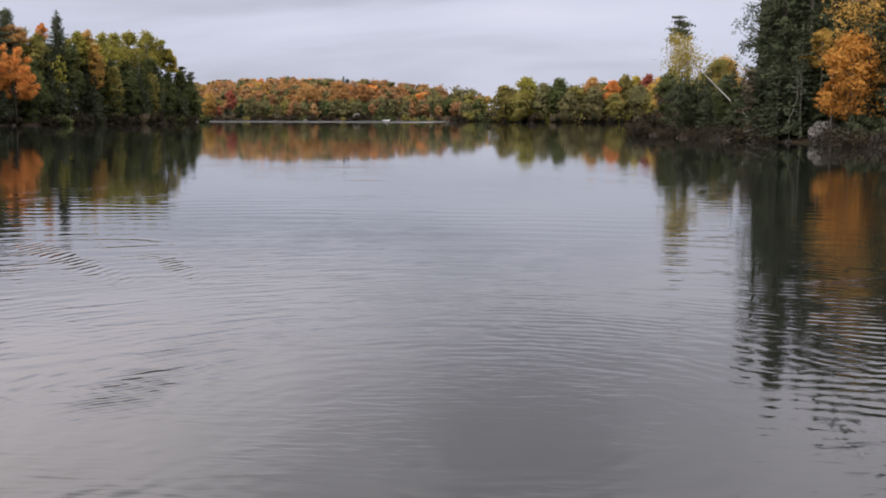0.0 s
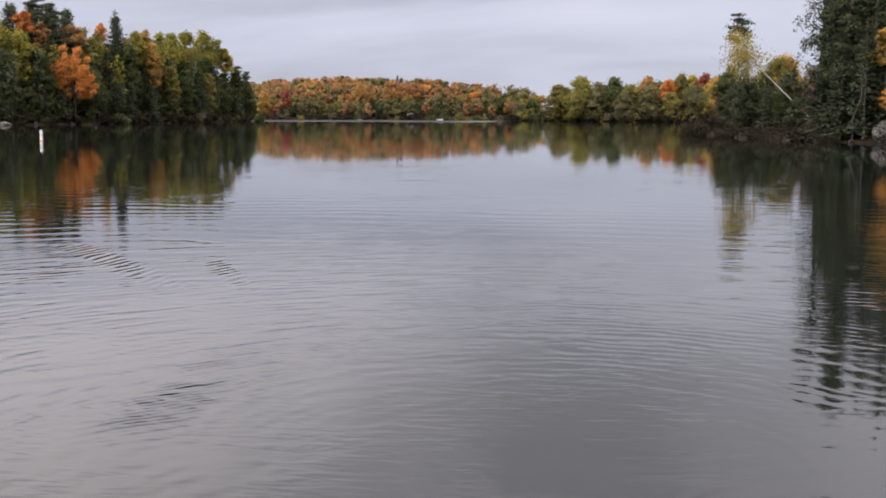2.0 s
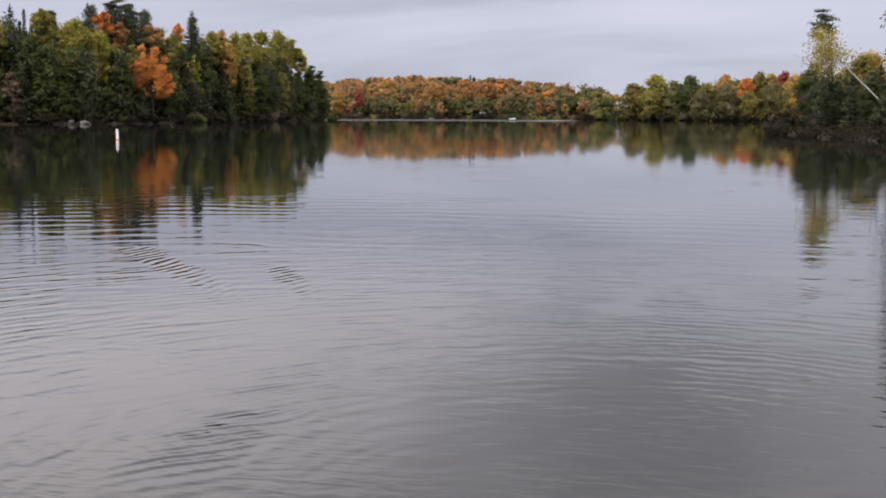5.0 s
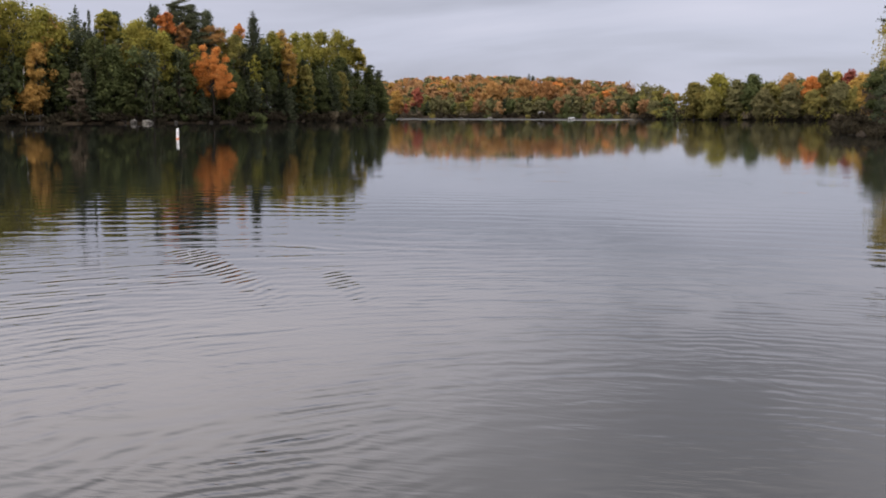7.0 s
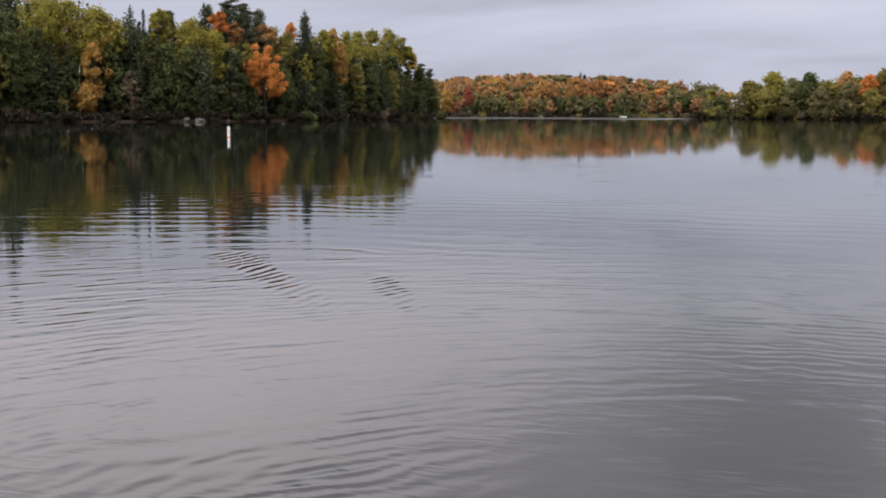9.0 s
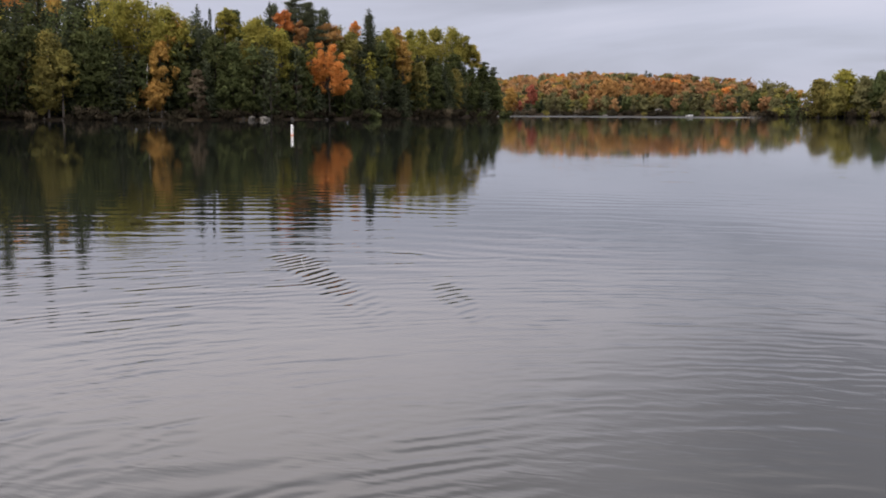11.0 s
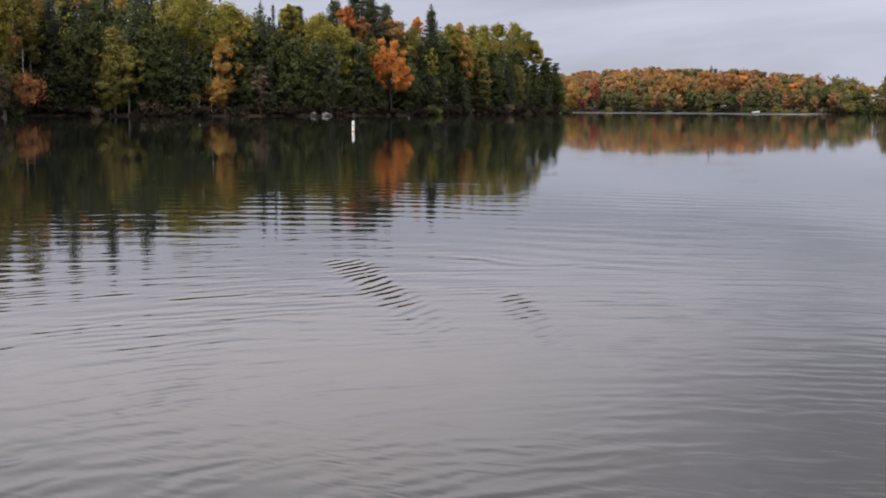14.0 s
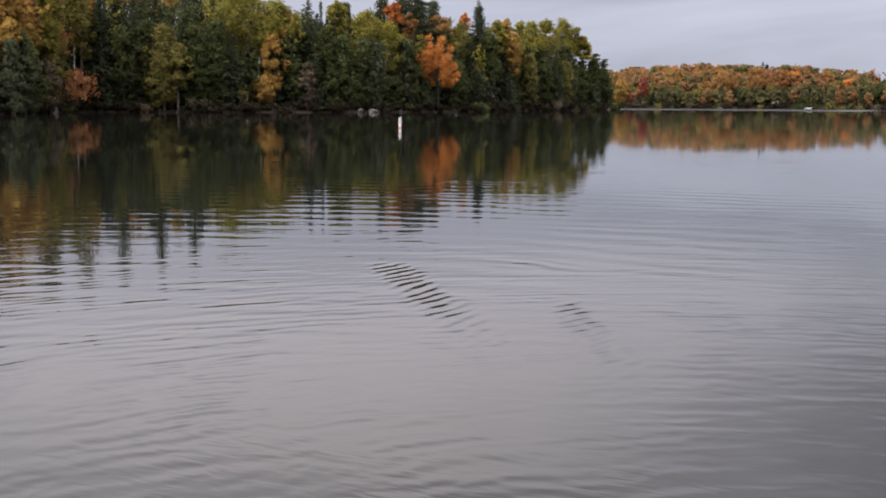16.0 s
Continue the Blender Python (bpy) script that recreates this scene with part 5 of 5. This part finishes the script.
def motorboat(x, y, turn):
    """A small open motorboat: shell with a raked bow, deck, windscreen, outboard."""
    root = thing("motorboat", x, y, 0, "small white motorboat lying off the far shore", "boat", turn=turn, scale=0.8)
    bm = bmesh.new()
    rows = []
    for s in range(9):
        u = s / 8
        half = 0.95 * (1 - max(0, u - 0.45) ** 2 * 3.2)
        half = max(half, 0.03)
        px = -2.4 + 4.8 * u
        rows.append([bm.verts.new(c) for c in ((px, -half, 0.62 + 0.22 * u), (px, -half * 0.8, 0.1), (px - 0.25 * u, 0, -0.22), (px, half * 0.8, 0.1), (px, half, 0.62 + 0.22 * u))])
    for a, b in zip(rows, rows[1:]):
        for k in range(4):
            bm.faces.new((a[k], b[k], b[k + 1], a[k + 1]))
    bm.faces.new(rows[0])
    bmesh.ops.recalc_face_normals(bm, faces=bm.faces[:])
    bmesh.ops.solidify(bm, geom=bm.faces[:], thickness=0.05)
    part("hull", bm, WHITE, root, "white hull", True)
    part("deck", box(0.6, 2.0, -0.62, 0.62, 0.66, 0.74, 0.02), WHITE, root)
    part("windscreen", box(0.30, 0.36, -0.75, 0.75, 0.72, 1.12, 0.01), GLASS, root, "dark low windscreen")
    for px in (-0.3, -1.3):
        part("seat", box(px - 0.25, px + 0.25, -0.6, 0.6, 0.25, 0.66, 0.04), WHITE, root)
    motor = part("outboard_motor", box(-2.75, -2.4, -0.2, 0.2, 0.1, 1.0, 0.06), BUOY_DARK, root, "dark outboard motor")
    part("drive_leg", box(-2.66, -2.50, -0.05, 0.05, -0.45, 0.12), BUOY_DARK, motor)


motorboat(-51.2, 404.0, 1.2)


def cabin(x, y, turn, w, d, wall, ridge, label, name):
    """A little shore building: walls, pitched roof with eaves, door, windows."""
    z = ground_at(x, y)
    root = thing(name, x, y, z, label, "cabin", turn=turn)
    part("wall", box(-w / 2, w / 2, -d / 2, d / 2, -0.6, wall), BARK, root, "dark weathered board walls")
    for sgn in (-1, 1):
        bm = bmesh.new()
        v = [bm.verts.new(c) for c in ((-w / 2 - 0.3, sgn * (d / 2 + 0.4), wall - 0.15), (w / 2 + 0.3, sgn * (d / 2 + 0.4), wall - 0.15), (w / 2 + 0.3, 0, ridge), (-w / 2 - 0.3, 0, ridge))]
        bm.faces.new(v if sgn < 0 else v[::-1])
        bmesh.ops.solidify(bm, geom=bm.faces[:], thickness=-0.12)
        part("roof", bm, SHINGLE if name == "cottage" else PAINT, root, "weathered pitched roof")
    for sgn in (-1, 1):
        bm = bmesh.new()
        bm.faces.new([bm.verts.new(c) for c in ((sgn * w / 2, -d / 2, wall), (sgn * w / 2, d / 2, wall), (sgn * w / 2, 0, ridge - 0.1))])
        bmesh.ops.solidify(bm, geom=bm.faces[:], thickness=0.06)
        part("gable", bm, BARK, root)
    door = part("door", box(-0.5, 0.5, -d / 2 - 0.05, -d / 2 + 0.02, 0, min(2.0, wall - 0.2), 0.01), BUOY_DARK, root, "dark door")
    part("handle", box(0.32, 0.40, -d / 2 - 0.10, -d / 2 - 0.05, 0.62, 0.70), WHITE, door, "pale door handle")
    for px in (-w * 0.32, w * 0.32):
        sash = part("window", box(px - 0.4, px + 0.4, -d / 2 - 0.04, -d / 2 + 0.02, 0.9, min(1.8, wall - 0.2), 0.01), GLASS, root, "dark window")
        part("sill", box(px - 0.46, px + 0.46, -d / 2 - 0.10, -d / 2 - 0.04, 0.84, 0.90), PAINT, sash, "pale window sill")


cabin(-34.6, 420.5, 0.05, 3.4, 2.6, 1.1, 1.7, "low pale boathouse under the trees at the far shore", "boathouse")
cabin(-64.8, 419.0, -0.1, 1.6, 1.8, 1.4, 2.0, "tiny white shed at the far shore", "shed")
